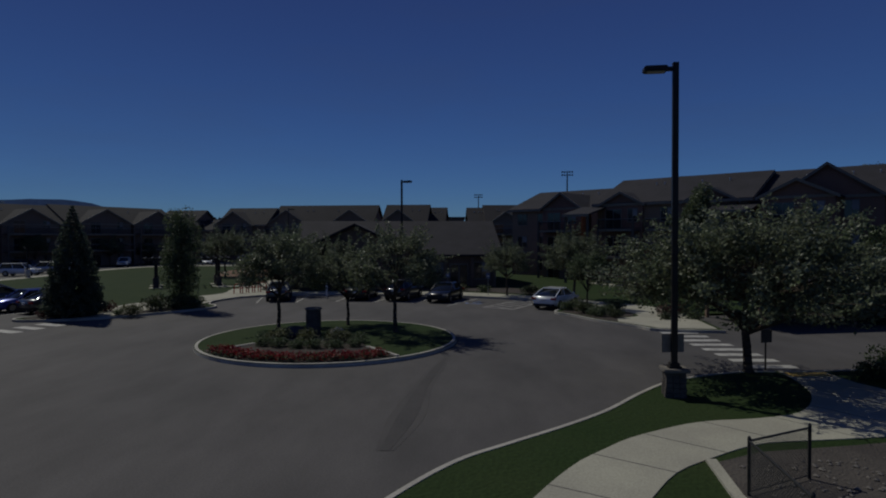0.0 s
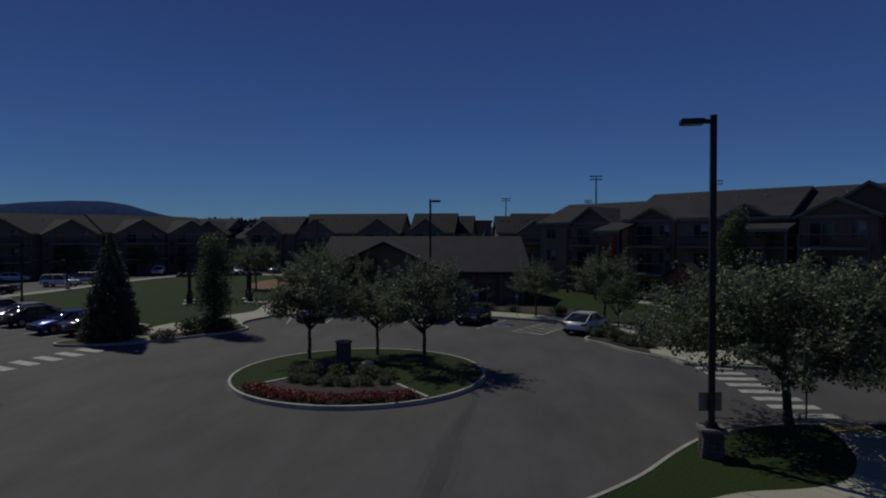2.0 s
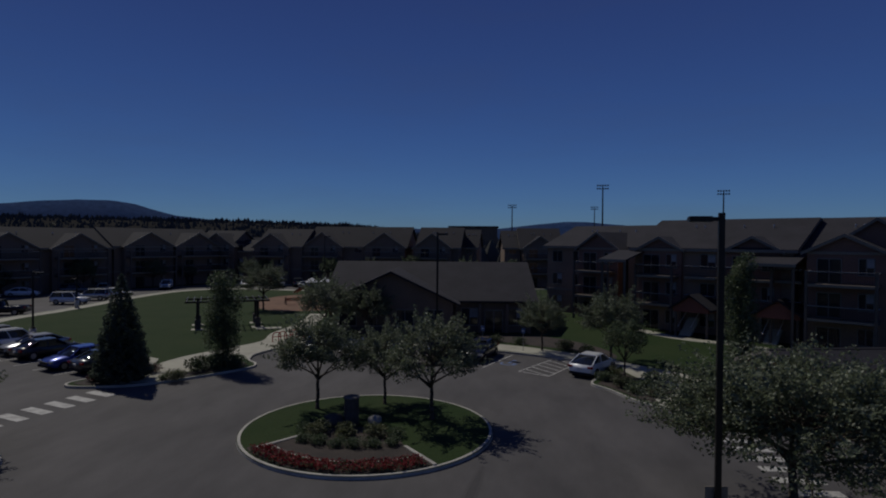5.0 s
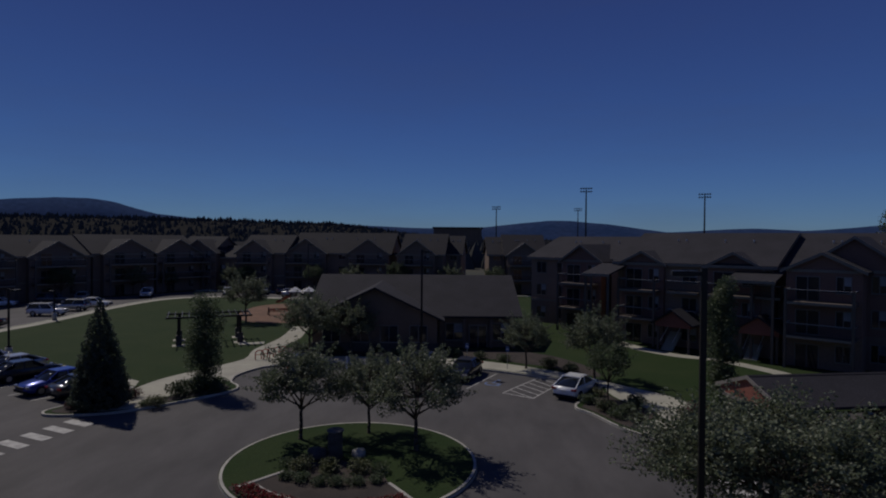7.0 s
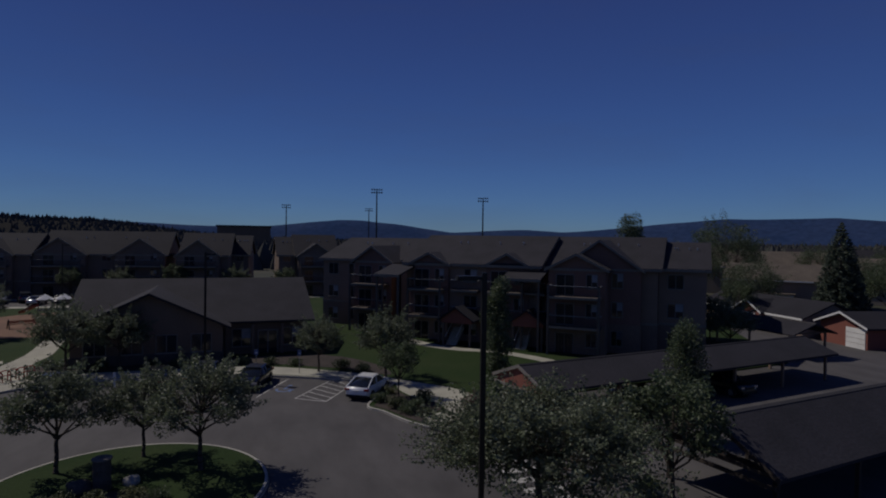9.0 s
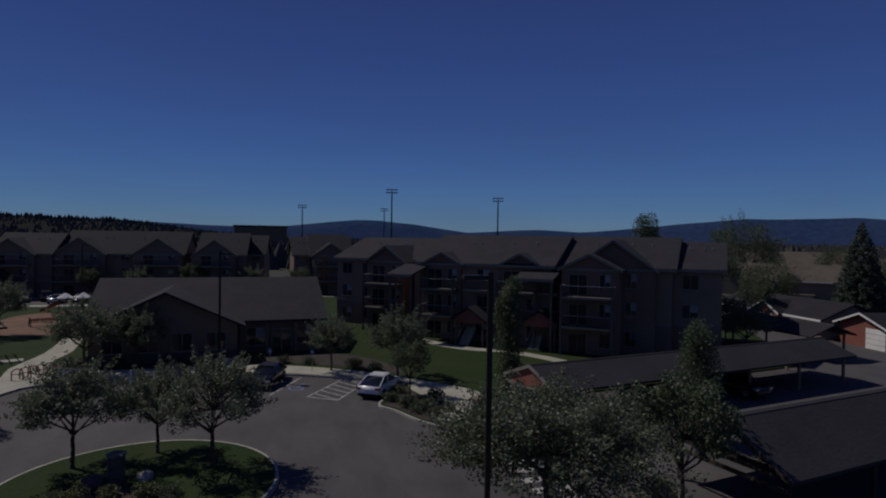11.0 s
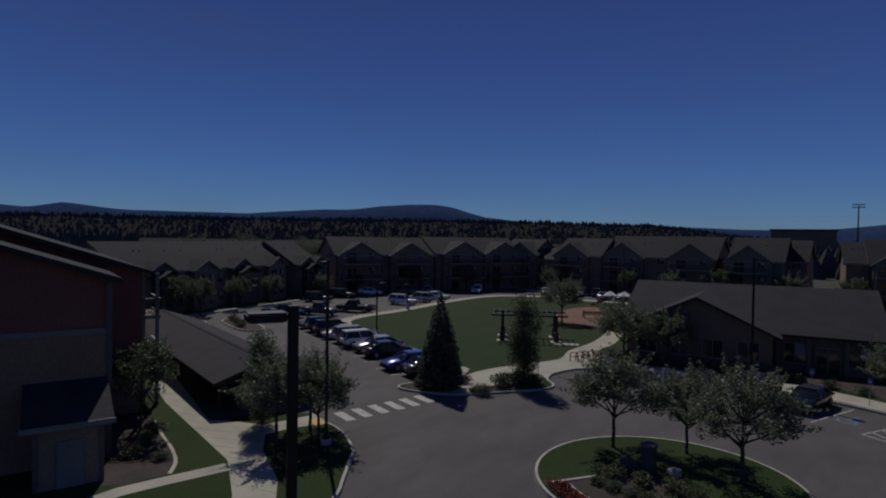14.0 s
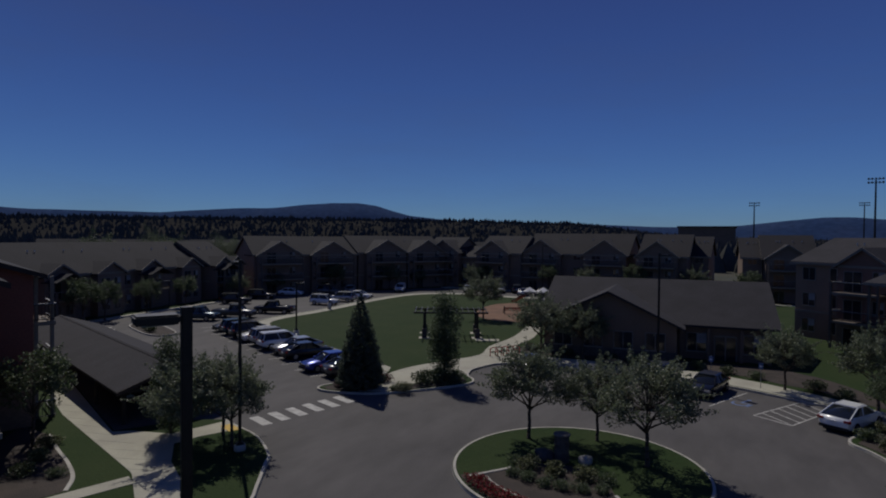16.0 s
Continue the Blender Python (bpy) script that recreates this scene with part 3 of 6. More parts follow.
prism(bm, [(-0.05 + 0.11 * math.cos(a * math.pi / 6), 0.68 + 0.11 * math.sin(a * math.pi / 6)) for a in range(12)], 0, 0.006)
part("symbol", bm, M["blue"], sy)
# dark oily tyre trail, darkest along its middle
trail = [(-0.45, 24.2), (-0.65, 22.7), (-0.9, 21.0), (-1.1, 19.1), (-1.2, 17.4), (-1.32, 15.8), (-1.55, 13.6)]
for w, z, tone in ((0.30, 0.004, "oil_edge"), (0.16, 0.008, "tar")):
    wide = [w * k for k in (0.4, 0.8, 1.0, 1.1, 1.5, 1.6, 0.7)]
    pts = smooth_line([(x - d, y) for (x, y), d in zip(trail, wide)], 4) + smooth_line([(x + d, y) for (x, y), d in zip(trail, wide)], 4)[::-1]
    slab("tyre_mark", pts, -0.01, z, M[tone], "dark oil stain and tyre trail on the asphalt", "road marking")


# ---- buildings ----
def roof_gable(bm, x0, x1, y0, y1, ze, zr, over=0.45, th=0.18, axis="x"):
    """Two sloping plates with thickness over a rectangle; the ridge runs along axis."""
    if axis == "y":
        m = Matrix(((0, 1, 0, 0), (1, 0, 0, 0), (0, 0, 1, 0), (0, 0, 0, 1)))
        x0, x1, y0, y1 = y0, y1, x0, x1
    else:
        m = Matrix()
    ym = (y0 + y1) / 2
    k = (zr - ze) / (ym - y0)
    for s in (-1, 1):
        ye = ym + s * (ym - y0 + over)
        zl = ze - k * over
        ps = [(x0 - over, ye, zl), (x1 + over, ye, zl), (x1 + over, ym, zr), (x0 - over, ym, zr)]
        lo = [bm.verts.new(m @ Vector(p)) for p in ps]
        hi = [bm.verts.new(m @ Vector((p[0], p[1], p[2] + th))) for p in ps]
        bm.faces.new(hi), bm.faces.new(lo[::-1])
        for i in range(4):
            bm.faces.new((lo[i], lo[(i + 1) % 4], hi[(i + 1) % 4], hi[i]))
    return bm


def gable_wall(bm, x0, x1, y0, y1, z0, ze, zr, axis="x"):
    """Walls of a rectangle with two gable ends, closed."""
    if axis == "y":
        m = Matrix(((0, 1, 0, 0), (1, 0, 0, 0), (0, 0, 1, 0), (0, 0, 0, 1)))
        x0, x1, y0, y1 = y0, y1, x0, x1
    else:
        m = Matrix()
    ym = (y0 + y1) / 2
    sec = [(y0, z0), (y1, z0), (y1, ze), (ym, zr), (y0, ze)]
    a = [bm.verts.new(m @ Vector((x0, y, z))) for y, z in sec]
    b = [bm.verts.new(m @ Vector((x1, y, z))) for y, z in sec]
    bm.faces.new(a), bm.faces.new(b[::-1])
    for i in range(5):
        bm.faces.new((a[i], b[i], b[(i + 1) % 5], a[(i + 1) % 5]))
    return bm


WINDOWS = {}


def window(parent, x, y, z, w=1.5, h=1.35, face=0.0, blind=True):
    """A window on a wall whose outside looks along -y, turned by face degrees; z is its sill."""
    key = (w, h, blind)
    if key not in WINDOWS:
        fr = B()
        t = 0.07
        box(fr, -w / 2 - t, w / 2 + t, -0.05, 0.03, -t, 0), box(fr, -w / 2 - t, w / 2 + t, -0.05, 0.03, h, h + t)
        box(fr, -w / 2 - t, -w / 2, -0.05, 0.03, 0, h), box(fr, w / 2, w / 2 + t, -0.05, 0.03, 0, h)
        box(fr, -0.03, 0.03, -0.045, 0.03, 0, h)
        si = box(B(), -w / 2 - 0.12, w / 2 + 0.12, -0.1, 0.02, -t - 0.05, -t)
        pa = box(B(), -w / 2, -0.03, -0.02, 0.0, 0, h)
        pb = box(B(), 0.03, w / 2, -0.02, 0.0, 0, h * (0.45 if blind else 1.0))
        WINDOWS[key] = [finish("window_frame", fr, M["wframe"]), finish("sill", si, M["trim"]), finish("pane", pa, M["pane"]), finish("pane", pb, M["pane"]),
                        finish("blind", box(B(), 0.03, w / 2, -0.02, 0.0, h * 0.45, h), M["blind"]) if blind else None]
    fr, si, pa, pb, bl = WINDOWS[key]
    win = new("window", fr)
    win.parent = parent
    win.matrix_basis = pose(x, y, z, 0, 0, face)
    for nm, me in (("sill", si), ("pane", pa), ("pane", pb), ("blind", bl)):
        if me:
            new(nm, me).parent = win
    return win


def balcony(parent, x, y, z, w=3.2, d=1.6, rail=True):
    """A balcony deck with posts and a slatted rail, on a wall looking along -y."""
    deck = part("balcony", box(B(), x - w / 2, x + w / 2, y - d, y, z - 0.22, z), M["wpost"], parent, "brown balcony deck")
    bm = B()
    for dz in (0.12, 1.0):
        box(bm, x - w / 2, x + w / 2, y - d, y - d + 0.05, z + dz, z + dz + 0.05)
        for sx in (x - w / 2, x + w / 2 - 0.05):
            box(bm, sx, sx + 0.05, y - d, y, z + dz, z + dz + 0.05)
    k = int(w / 0.16)
    for i in range(k + 1):
        px = x - w / 2 + (w - 0.03) * i / k
        box(bm, px, px + 0.025, y - d + 0.01, y - d + 0.035, z + 0.12, z + 1.0)
    part("railing", bm, M["black"], deck, "dark metal balcony railing")
    # pale strip on the dark rail: the sun's glint put in as colour
    cap = box(B(), x - w / 2 - 0.03, x + w / 2 + 0.03, y - d - 0.04, y - d + 0.09, z + 1.052, z + 1.10)
    for sx in (x - w / 2 - 0.03, x + w / 2 - 0.07):
        box(cap, sx, sx + 0.1, y - d + 0.09, y, z + 1.052, z + 1.10)
    part("sunlit_rail_top", cap, M["blind"], deck, "rail top in a pale tone for the sun on it")
    part("deck_edge", box(B(), x - w / 2 - 0.02, x + w / 2 + 0.02, y - d - 0.03, y - d - 0.003, z - 0.2, z + 0.02), M["trim"], deck, "tan edge board")
    return deck


def apartments(o, az, length, depth, bays, label, ze=8.7, zr=12.0, group="apartment houses", wall="umber", roof="shingle", storeys=3, z0=0.0, endwin=False, pitch=0.55, gable="maroon", upper="darkwall", canopy=True):
    """A three-storey block. o: the front left corner; its front looks away from az. bays: (place, width, forward, with balcony)."""
    h = thing("apartment_house", label, "apartment house", pose(o[0], o[1], z0, 0, 0, -az), group)
    part("wall", gable_wall(B(), 0, length, 0, depth, -0.05, ze, zr, "x"), M[upper], h, "dark brown siding of the upper floors")
    part("lower_wall", box(B(), -0.03, length + 0.03, -0.03, depth + 0.03, -0.04, 3.0), M[wall], h, "brown siding of the ground floor")
    part("belt", box(B(), -0.07, length + 0.07, -0.07, depth + 0.07, 3.0, 3.22), M["trim"], h, "tan belt board")
    part("roof", roof_gable(B(), 0, length, 0, depth, ze, zr), M[roof], h, "dark grey shingle roof")
    bm = B()
    for s in (-0.45, length + 0.37):
        for d in (-1, 1):
            k = (zr - ze) / (depth / 2)
            a, b = (s, depth / 2, zr - 0.12), (s, depth / 2 + d * (depth / 2 + 0.45), ze - k * 0.45 - 0.12)
            vs = [bm.verts.new(p) for p in (a, b, (b[0], b[1], b[2] + 0.26), (a[0], a[1], a[2] + 0.26), (a[0] + 0.08, a[1], a[2]), (b[0] + 0.08, b[1], b[2]), (b[0] + 0.08, b[1], b[2] + 0.26), (a[0] + 0.08, a[1], a[2] + 0.26))]
            for f in ((0, 1, 2, 3), (7, 6, 5, 4), (0, 4, 5, 1), (1, 5, 6, 2), (2, 6, 7, 3), (3, 7, 4, 0)):
                bm.faces.new([vs[i] for i in f])
    k = (zr - ze) / (depth / 2)
    box(bm, -0.45, length + 0.45, -0.52, -0.44, ze - k * 0.45 - 0.14, ze - k * 0.45 + 0.14)
    bmesh.ops.recalc_face_normals(bm, faces=bm.faces)
    part("fascia", bm, M["trim"], h, "tan fascia boards")
    taken = []
    for i, (p, w, fwd, balc) in enumerate(bays):
        taken.append((p - w / 2 - 0.3, p + w / 2 + 0.3))
        gz = ze - 0.15 + (w / 2) * (pitch[i] if isinstance(pitch, tuple) else pitch)
        back = depth * 0.5
        part("bay_wall", gable_wall(B(), p - w / 2, p + w / 2, -fwd, back, -0.04, ze - 0.15, gz, "y"), M[gable], h, "siding of the gabled bay")
        part("bay_base", box(B(), p - w / 2 - 0.03, p + w / 2 + 0.03, -fwd - 0.03, 0.5, -0.03, 3.02), M[wall], h, "brown siding of the bay")
        part("bay_roof", roof_gable(B(), p - w / 2, p + w / 2, -fwd, back, ze - 0.15, gz, 0.4, 0.16, "y"), M[roof], h, "shingled gable roof of the bay")
        bm = B()
        for s in (-1, 1):
            kk = (gz - ze + 0.15) / (w / 2)
            x1, z1 = p + s * (w / 2 + 0.4), ze - 0.15 - kk * 0.4
            vs = [bm.verts.new(q) for q in ((p, -fwd - 0.43, gz - 0.1), (x1, -fwd - 0.43, z1 - 0.1), (x1, -fwd - 0.43, z1 + 0.17), (p, -fwd - 0.43, gz + 0.17))]
            r = bmesh.ops.extrude_face_region(bm, geom=[bm.faces.new(vs)])
            for v in (g for g in r["geom"] if isinstance(g, bmesh.types.BMVert)):
                v.co.y += 0.07
        box(bm, p - w / 2, p + w / 2, -fwd - 0.08, -fwd + 0.02, ze - 0.35, ze - 0.1)
        bmesh.ops.recalc_face_normals(bm, faces=bm.faces)
        part("bay_fascia", bm, M["trim"], h, "tan gable boards")
        for f in range(storeys):
            z = 0.9 + 2.9 * f
            if balc:
                if f:
                    balcony(h, p, -fwd, 2.9 * f + 0.05, w - 0.6)
                window(h, p - w * 0.2, -fwd - 0.01, z - 0.75 if f else z - 0.8, 1.7, 2.0, blind=False)
                window(h, p + w * 0.27, -fwd - 0.01, z, 1.0, 1.3)
            else:
                window(h, p - w * 0.22, -fwd - 0.01, z, 1.4, 1.4, blind=(f != 1))
                window(h, p + w * 0.22, -fwd - 0.01, z, 1.0, 1.4)
        if balc:
            for s in (-1, 1):
                part("post", box(B(), p + s * (w / 2 - 0.35) - 0.11, p + s * (w / 2 - 0.35) + 0.11, -fwd - 1.65, -fwd - 1.43, 0, 2.9 * (storeys - 1) + 1.2), M["wpost"], h, "brown balcony post")
            if canopy:
                part("porch_roof", roof_gable(B(), p - w / 2 + 0.2, p + w / 2 - 0.2, -fwd - 1.7, -fwd + 0.3, ze - 0.9, ze - 0.9 + w * 0.2, 0.25, 0.14, "y"), M[roof], h, "shingled balcony gable")
    x = 1.6
    while x < length - 1.0:
        if not any(a - 0.9 < x < b + 0.9 for a, b in taken):
            for f in range(storeys):
                window(h, x, -0.045 if f == 0 else -0.01, 0.9 + 2.9 * f, 1.4, 1.35, blind=(int(x * 3) + f) % 3 != 0)
        x += 3.1
    if endwin:
        for yy in (depth * 0.3, depth * 0.7):
            for f in range(storeys):
                window(h, length + 0.035 if f == 0 else length + 0.01, yy, 0.9 + 2.9 * f, 1.3, 1.35, 90)
    for vx in (length * 0.3, length * 0.36, length * 0.62, length * 0.8):
        yy = depth * 0.33
        bmv = tube(B(), (vx, yy, ze + k * yy + 0.1), (vx, yy, ze + k * yy + 0.38), 0.05, 0.05, 8)
        part("roof_vent", tube(bmv, (vx, yy, ze + k * yy + 0.38), (vx, yy, ze + k * yy + 0.46), 0.10, 0.08, 8), M["steel"], h, "bright metal roof vent")
    return h


# the near block to the east: three staggered houses
E_AZ = 40.0
first_house = apartments((6.98, 79.5), E_AZ, 12.5, 15, [(9.0, 5.2, 2.6, True)], "brown and red three-storey apartment house with a grey shingle roof", zr=11.3, pitch=0.68, canopy=False)
# added block: fills the pocket so sunlight bounced off the next house stays out
part("gap_block", box(B(), 12.53, 14.8, -1.8, 7.0, -0.04, 8.2), M["farwall"], first_house, "dark block added to close the gap beside the bay")
mid_house = apartments((15.23, 66.11), E_AZ, 15.4, 15, [(3.0, 4.6, 0.4, True), (12.0, 4.8, 0.1, True)], "brown and red apartment house with gabled balconies", zr=11.7, pitch=0.52, canopy=False)
end_house = apartments((28.03, 57.37), E_AZ, 11.6, 15, [(4.2, 5.6, 3.2, True), (6.1, 8.0, 1.0, False)], "brown and red apartment house with a broad red gable", zr=11.7, pitch=(0.5, 0.7), canopy=False)
apartments((37.7, 50.8), E_AZ, 4.4, 14, [], "brown end bay of the apartment row", endwin=True, zr=11.2)


def stair_entry(h, p, fwd=3.4):
    """A ground-floor stair porch: a red gable on posts with a flight and pale rails beside it."""
    porch = part("entry_gable", gable_wall(B(), p - 1.7, p + 1.7, -fwd, -0.1, 2.55, 2.95, 4.1, "y"), M["red"], h, "red gable over the stair entry")
    part("entry_roof", roof_gable(B(), p - 1.7, p + 1.7, -fwd, -0.1, 3.0, 4.15, 0.35, 0.14, "y"), M["shingle"], porch, "shingled roof over the stair entry")
    for sx in (-1.5, 1.5):
        part("entry_post", box(B(), p + sx - 0.1, p + sx + 0.1, -fwd + 0.1, -fwd + 0.3, 0, 2.56), M["wpost"], porch)
    for i in range(9):
        part("step", box(B(), p - 1.35, p - 0.2, -fwd + 0.4 + 0.28 * i, -fwd + 0.7 + 0.28 * i, 0.19 * i, 0.19 * (i + 1)), M["concrete"], porch, "pale concrete step")
    for sx in (-1.4, -0.15):
        part("handrail", tube(B(), (p + sx, -fwd + 0.45, 1.0), (p + sx, -fwd + 2.9, 2.6), 0.035, 0.035, 8), M["white"], porch, "pale stair handrail")


def stair_canopy(h, x0, x1, y0, z):
    """A low shed roof over an open stair landing, on two posts, with a boarded edge."""
    bm, k = B(), 0.22
    ps = [(x0, y0, z), (x1, y0, z), (x1, 0.0, z - k * y0), (x0, 0.0, z - k * y0)]
    lo, hi = [bm.verts.new(p) for p in ps], [bm.verts.new((p[0], p[1], p[2] + 0.16)) for p in ps]
    bm.faces.new(hi), bm.faces.new(lo[::-1])
    for i in range(4):
        bm.faces.new((lo[i], lo[(i + 1) % 4], hi[(i + 1) % 4], hi[i]))
    roof = part("stair_roof", bm, M["shingle"], h, "shingled shed roof over the stair landing")
    part("edge_board", box(B(), x0 - 0.03, x1 + 0.03, y0 - 0.06, y0 - 0.003, z - 0.1, z + 0.17), M["trim"], roof)
    for x in (x0 + 0.25, x1 - 0.25):
        part("post", box(B(), x - 0.11, x + 0.11, y0 + 0.25, y0 + 0.47, 0, z - 0.003), M["wpost"], roof)


stair_canopy(mid_house, -1.9, 1.2, -4.4, 7.3)
stair_canopy(end_house, -3.2, 0.9, -4.6, 7.3)
stair_entry(mid_house, 7.5)
stair_entry(end_house, -0.6, 3.9)
for f in (1, 2):
    balcony(end_house, -0.4, -0.1, 2.9 * f + 0.05, 2.4, 2.3)
    balcony(mid_house, 7.5, -0.1, 2.9 * f + 0.05, 3.0, 1.2)
# the far blocks behind the lawn: the left end of each ridge, its bearing, length, heights and bays
FAR = "dark brown apartment house across the courtyard lawn"
for x, y, ang, ln, ze, zr, bays, pitch in (
        (-85.6, 86.8, 60, 21.0, 7.6, 10.9, [(4.6, 8.6, 1.0, True), (15.2, 8.6, 1.0, True)], 0.58),
        (-74.8, 105.2, 60, 21.4, 7.9, 11.15, [(6.0, 9.4, 1.2, True), (16.0, 9.4, 1.2, True)], 0.55),
        (-63.4, 127.2, -3, 8.0, 7.9, 11.0, [(5.6, 7.6, 1.0, True)], 0.7),
        (-55.2, 127.6, -3, 5.6, 6.8, 9.0, [], 0.6),
        (-49.4, 126.4, -3, 9.7, 7.9, 11.4, [(3.6, 7.6, 1.0, True)], 0.7),
        (-38.9, 127.8, -3, 21.0, 8.0, 12.0, [(3.6, 8.4, 1.2, True), (16.8, 8.4, 1.2, True)], 0.68),
        (-15.2, 124.4, -3, 8.4, 8.0, 11.9, [(3.2, 7.4, 1.2, True)], 0.74),
        (-6.6, 129.0, -3, 3.2, 8.0, 11.55, [], 0.6),
        (1.6, 127.0, 3, 3.2, 8.0, 11.4, [], 0.6),
        (5.0, 126.2, 3, 8.0, 8.0, 11.9, [(3.6, 6.8, 1.2, True)], 0.7)):
    nx, ny = -math.sin(radians(ang)), math.cos(radians(ang))
    apartments((x - 6.5 * nx, y - 6.5 * ny), -ang, ln, 13, bays, FAR, ze=ze, zr=zr, roof="shingle2", pitch=pitch, wall="farwall", gable="farwall", upper="farwall", canopy=False)
hall = thing("hall", "large plain flat-roofed hall far behind the houses", "hall", pose(-14.0, 380, 0, 0, 0, 0), group="low houses")
part("wall", box(B(), -15.5, 15.5, 0, 30, -0.1, 18.2), M["club"], hall, "dark cladding")
part("roof", box(B(), -16.2, 16.2, -0.7, 30.7, 18.2, 19.0), M["tar"], hall, "dark flat roof edge")
# the western row
u = Vector((math.cos(radians(100)), math.sin(radians(100))))
nn = Vector((-u.y, u.x))
p0 = Vector((-75.0, 40.0))
s = 0.0
for i, (ln, off) in enumerate(((16, 0.0), (18, 1.5), (7.5, 0.0))):
    q = p0 + u * s + nn * off
    apartments((q.x, q.y), -100, ln, 13, [(ln * 0.3, 4.4, 1.2, True), (ln * 0.78, 4.4, 1.2, False)], "dark brown two-storey apartment house beside the western lot", ze=6.1, zr=9.8, roof="shingle2", storeys=2, pitch=0.6, wall="farwall", gable="farwall", upper="farwall")
    s += ln + 0.2

# the near red house: its gable end looks at the drive
hn = thing("red_house", "dark red gabled apartment house with a grey shingle roof", "apartment house", pose(-29.4, 14.9, 0, 0, 0, 67.9), group="apartment houses")
# own frame: x to the right along the gable wall, y into the house
part("wall", gable_wall(B(), -13.0, 0, 0, 9, -0.05, 8.9, 11.1, "y"), M["red"], hn, "dark red siding")
part("lower_wall", box(B(), -13.05, 0.05, -0.05, 9, -0.04, 6.25), M["cocoa"], hn, "brown siding of the lower floors")
part("belt", box(B(), -13.1, 0.1, -0.1, 9, 6.25, 6.53), M["trim"], hn, "tan belt board")
part("corner_board", box(B(), -0.12, 0.14, -0.12, 0.05, -0.03, 8.75), M["wpost"], hn, "brown corner board")
part("roof", roof_gable(B(), -13.0, 0, 0, 9, 8.9, 11.1, 0.55, 0.22, "y"), M["shingle"], hn, "dark grey shingle roof")
part("back_wall", gable_wall(B(), -16.0, 2.4, 7.4, 40, -0.05, 8.8, 11.9, "y"), M["red"], hn, "dark red siding of the long wing")
part("back_lower_wall", box(B(), -16.05, 2.45, 7.35, 40, -0.04, 3.4), M["umber"], hn, "brown siding")
part("back_roof", roof_gable(B(), -16.0, 2.4, 7.4, 40, 8.8, 11.9, 0.55, 0.22, "y"), M["shingle"], hn, "dark grey shingle roof of the long wing")
bm = B()
for x0, x1, yb, ze, zr in ((-13.0, 0.0, -0.62, 8.9, 11.1), (-16.0, 2.4, 6.78, 8.8, 11.9)):
    xm = (x0 + x1) / 2
    for s in (-1, 1):
        k = (zr - ze) / (x1 - xm)
        xe, zl = xm + s * (x1 - xm + 0.6), ze - k * 0.6
        vs = [bm.verts.new(q) for q in ((xm, yb, zr - 0.04), (xe, yb, zl - 0.04), (xe, yb, zl + 0.235), (xm, yb, zr + 0.235))]
        r = bmesh.ops.extrude_face_region(bm, geom=[bm.faces.new(vs)])
        for v in (g for g in r["geom"] if isinstance(g, bmesh.types.BMVert)):
            v.co.y += 0.08
bmesh.ops.recalc_face_normals(bm, faces=bm.faces)
part("fascia", bm, M["mulch"], hn, "dark brown barge boards")
for f in range(3):
    balcony(hn, 3.05, 12.1, 2.9 * f + 0.1, 1.2, 3.4)
for x in (2.7, 3.5):
    part("post", box(B(), x - 0.1, x + 0.1, 8.8, 9.0, 0, 8.6), M["trim"], hn, "tan balcony post")
porch = part("porch", box(B(), -3.0, -0.5, -3.0, -0.053, -0.03, 2.85), M["darkwall"], hn, "brown entrance porch")
bm = B()
ps = [(-3.45, -3.5, 2.86), (-0.05, -3.5, 2.86), (-0.05, -0.055, 4.0), (-3.45, -0.055, 4.0)]
lo, hi = [bm.verts.new(p) for p in ps], [bm.verts.new((p[0], p[1], p[2] + 0.16)) for p in ps]
bm.faces.new(hi), bm.faces.new(lo[::-1])
for i in range(4):
    bm.faces.new((lo[i], lo[(i + 1) % 4], hi[(i + 1) % 4], hi[i]))
part("porch_roof", bm, M["shingle"], porch, "sloping shingled porch roof")
part("porch_trim", box(B(), -3.5, 0.0, -3.57, -3.503, 2.8, 3.03), M["wframe"], porch, "pale porch edge board")
for x in (-3.0, -0.55):
    part("corner_board", box(B(), x - 0.05, x + 0.14, -3.06, -3.003, 0.0, 2.8), M["wpost"], porch, "brown corner board")
part("door", box(B(), -2.2, -1.2, -3.06, -3.003, 0.05, 2.15), M["wframe"], porch, "pale entrance door")
window(hn, -9.5, -0.06, 0.9, 1.4, 1.3)
for yy in (14, 18, 23, 28):
    for f in range(3):
        window(hn, 2.46 if f == 0 else 2.41, yy, 0.9 + 2.9 * f, 1.3, 1.35, 90)

# the club house
cl = thing("club_house", "single-storey dark club house with a broad shingle roof", "club house", pose(4.1, 59.6, 0, 0, 0, 4.5))
part("wall", gable_wall(B(), -20.6, -0.5, 0, 16.0, -0.05, 3.35, 6.6, "x"), M["club"], cl, "dark brown siding")
part("roof", roof_gable(B(), -20.6, -0.5, 0, 16.0, 3.42, 6.7, 0.7, 0.2, "x"), M["shingle"], cl, "dark grey shingle roof")
part("gable_wall", gable_wall(B(), -20.2, -8.3, -2.6, 6, -0.04, 3.3, 6.1, "y"), M["club"], cl, "dark brown front gable")
part("gable_roof", roof_gable(B(), -20.2, -8.3, -2.6, 7.6, 3.35, 6.15, 0.7, 0.2, "y"), M["shingle"], cl, "shingled roof of the front gable")
part("base_course", box(B(), -20.3, -8.2, -2.7, 0, -0.03, 1.0), M["darkstone"], cl, "grey stone base course")
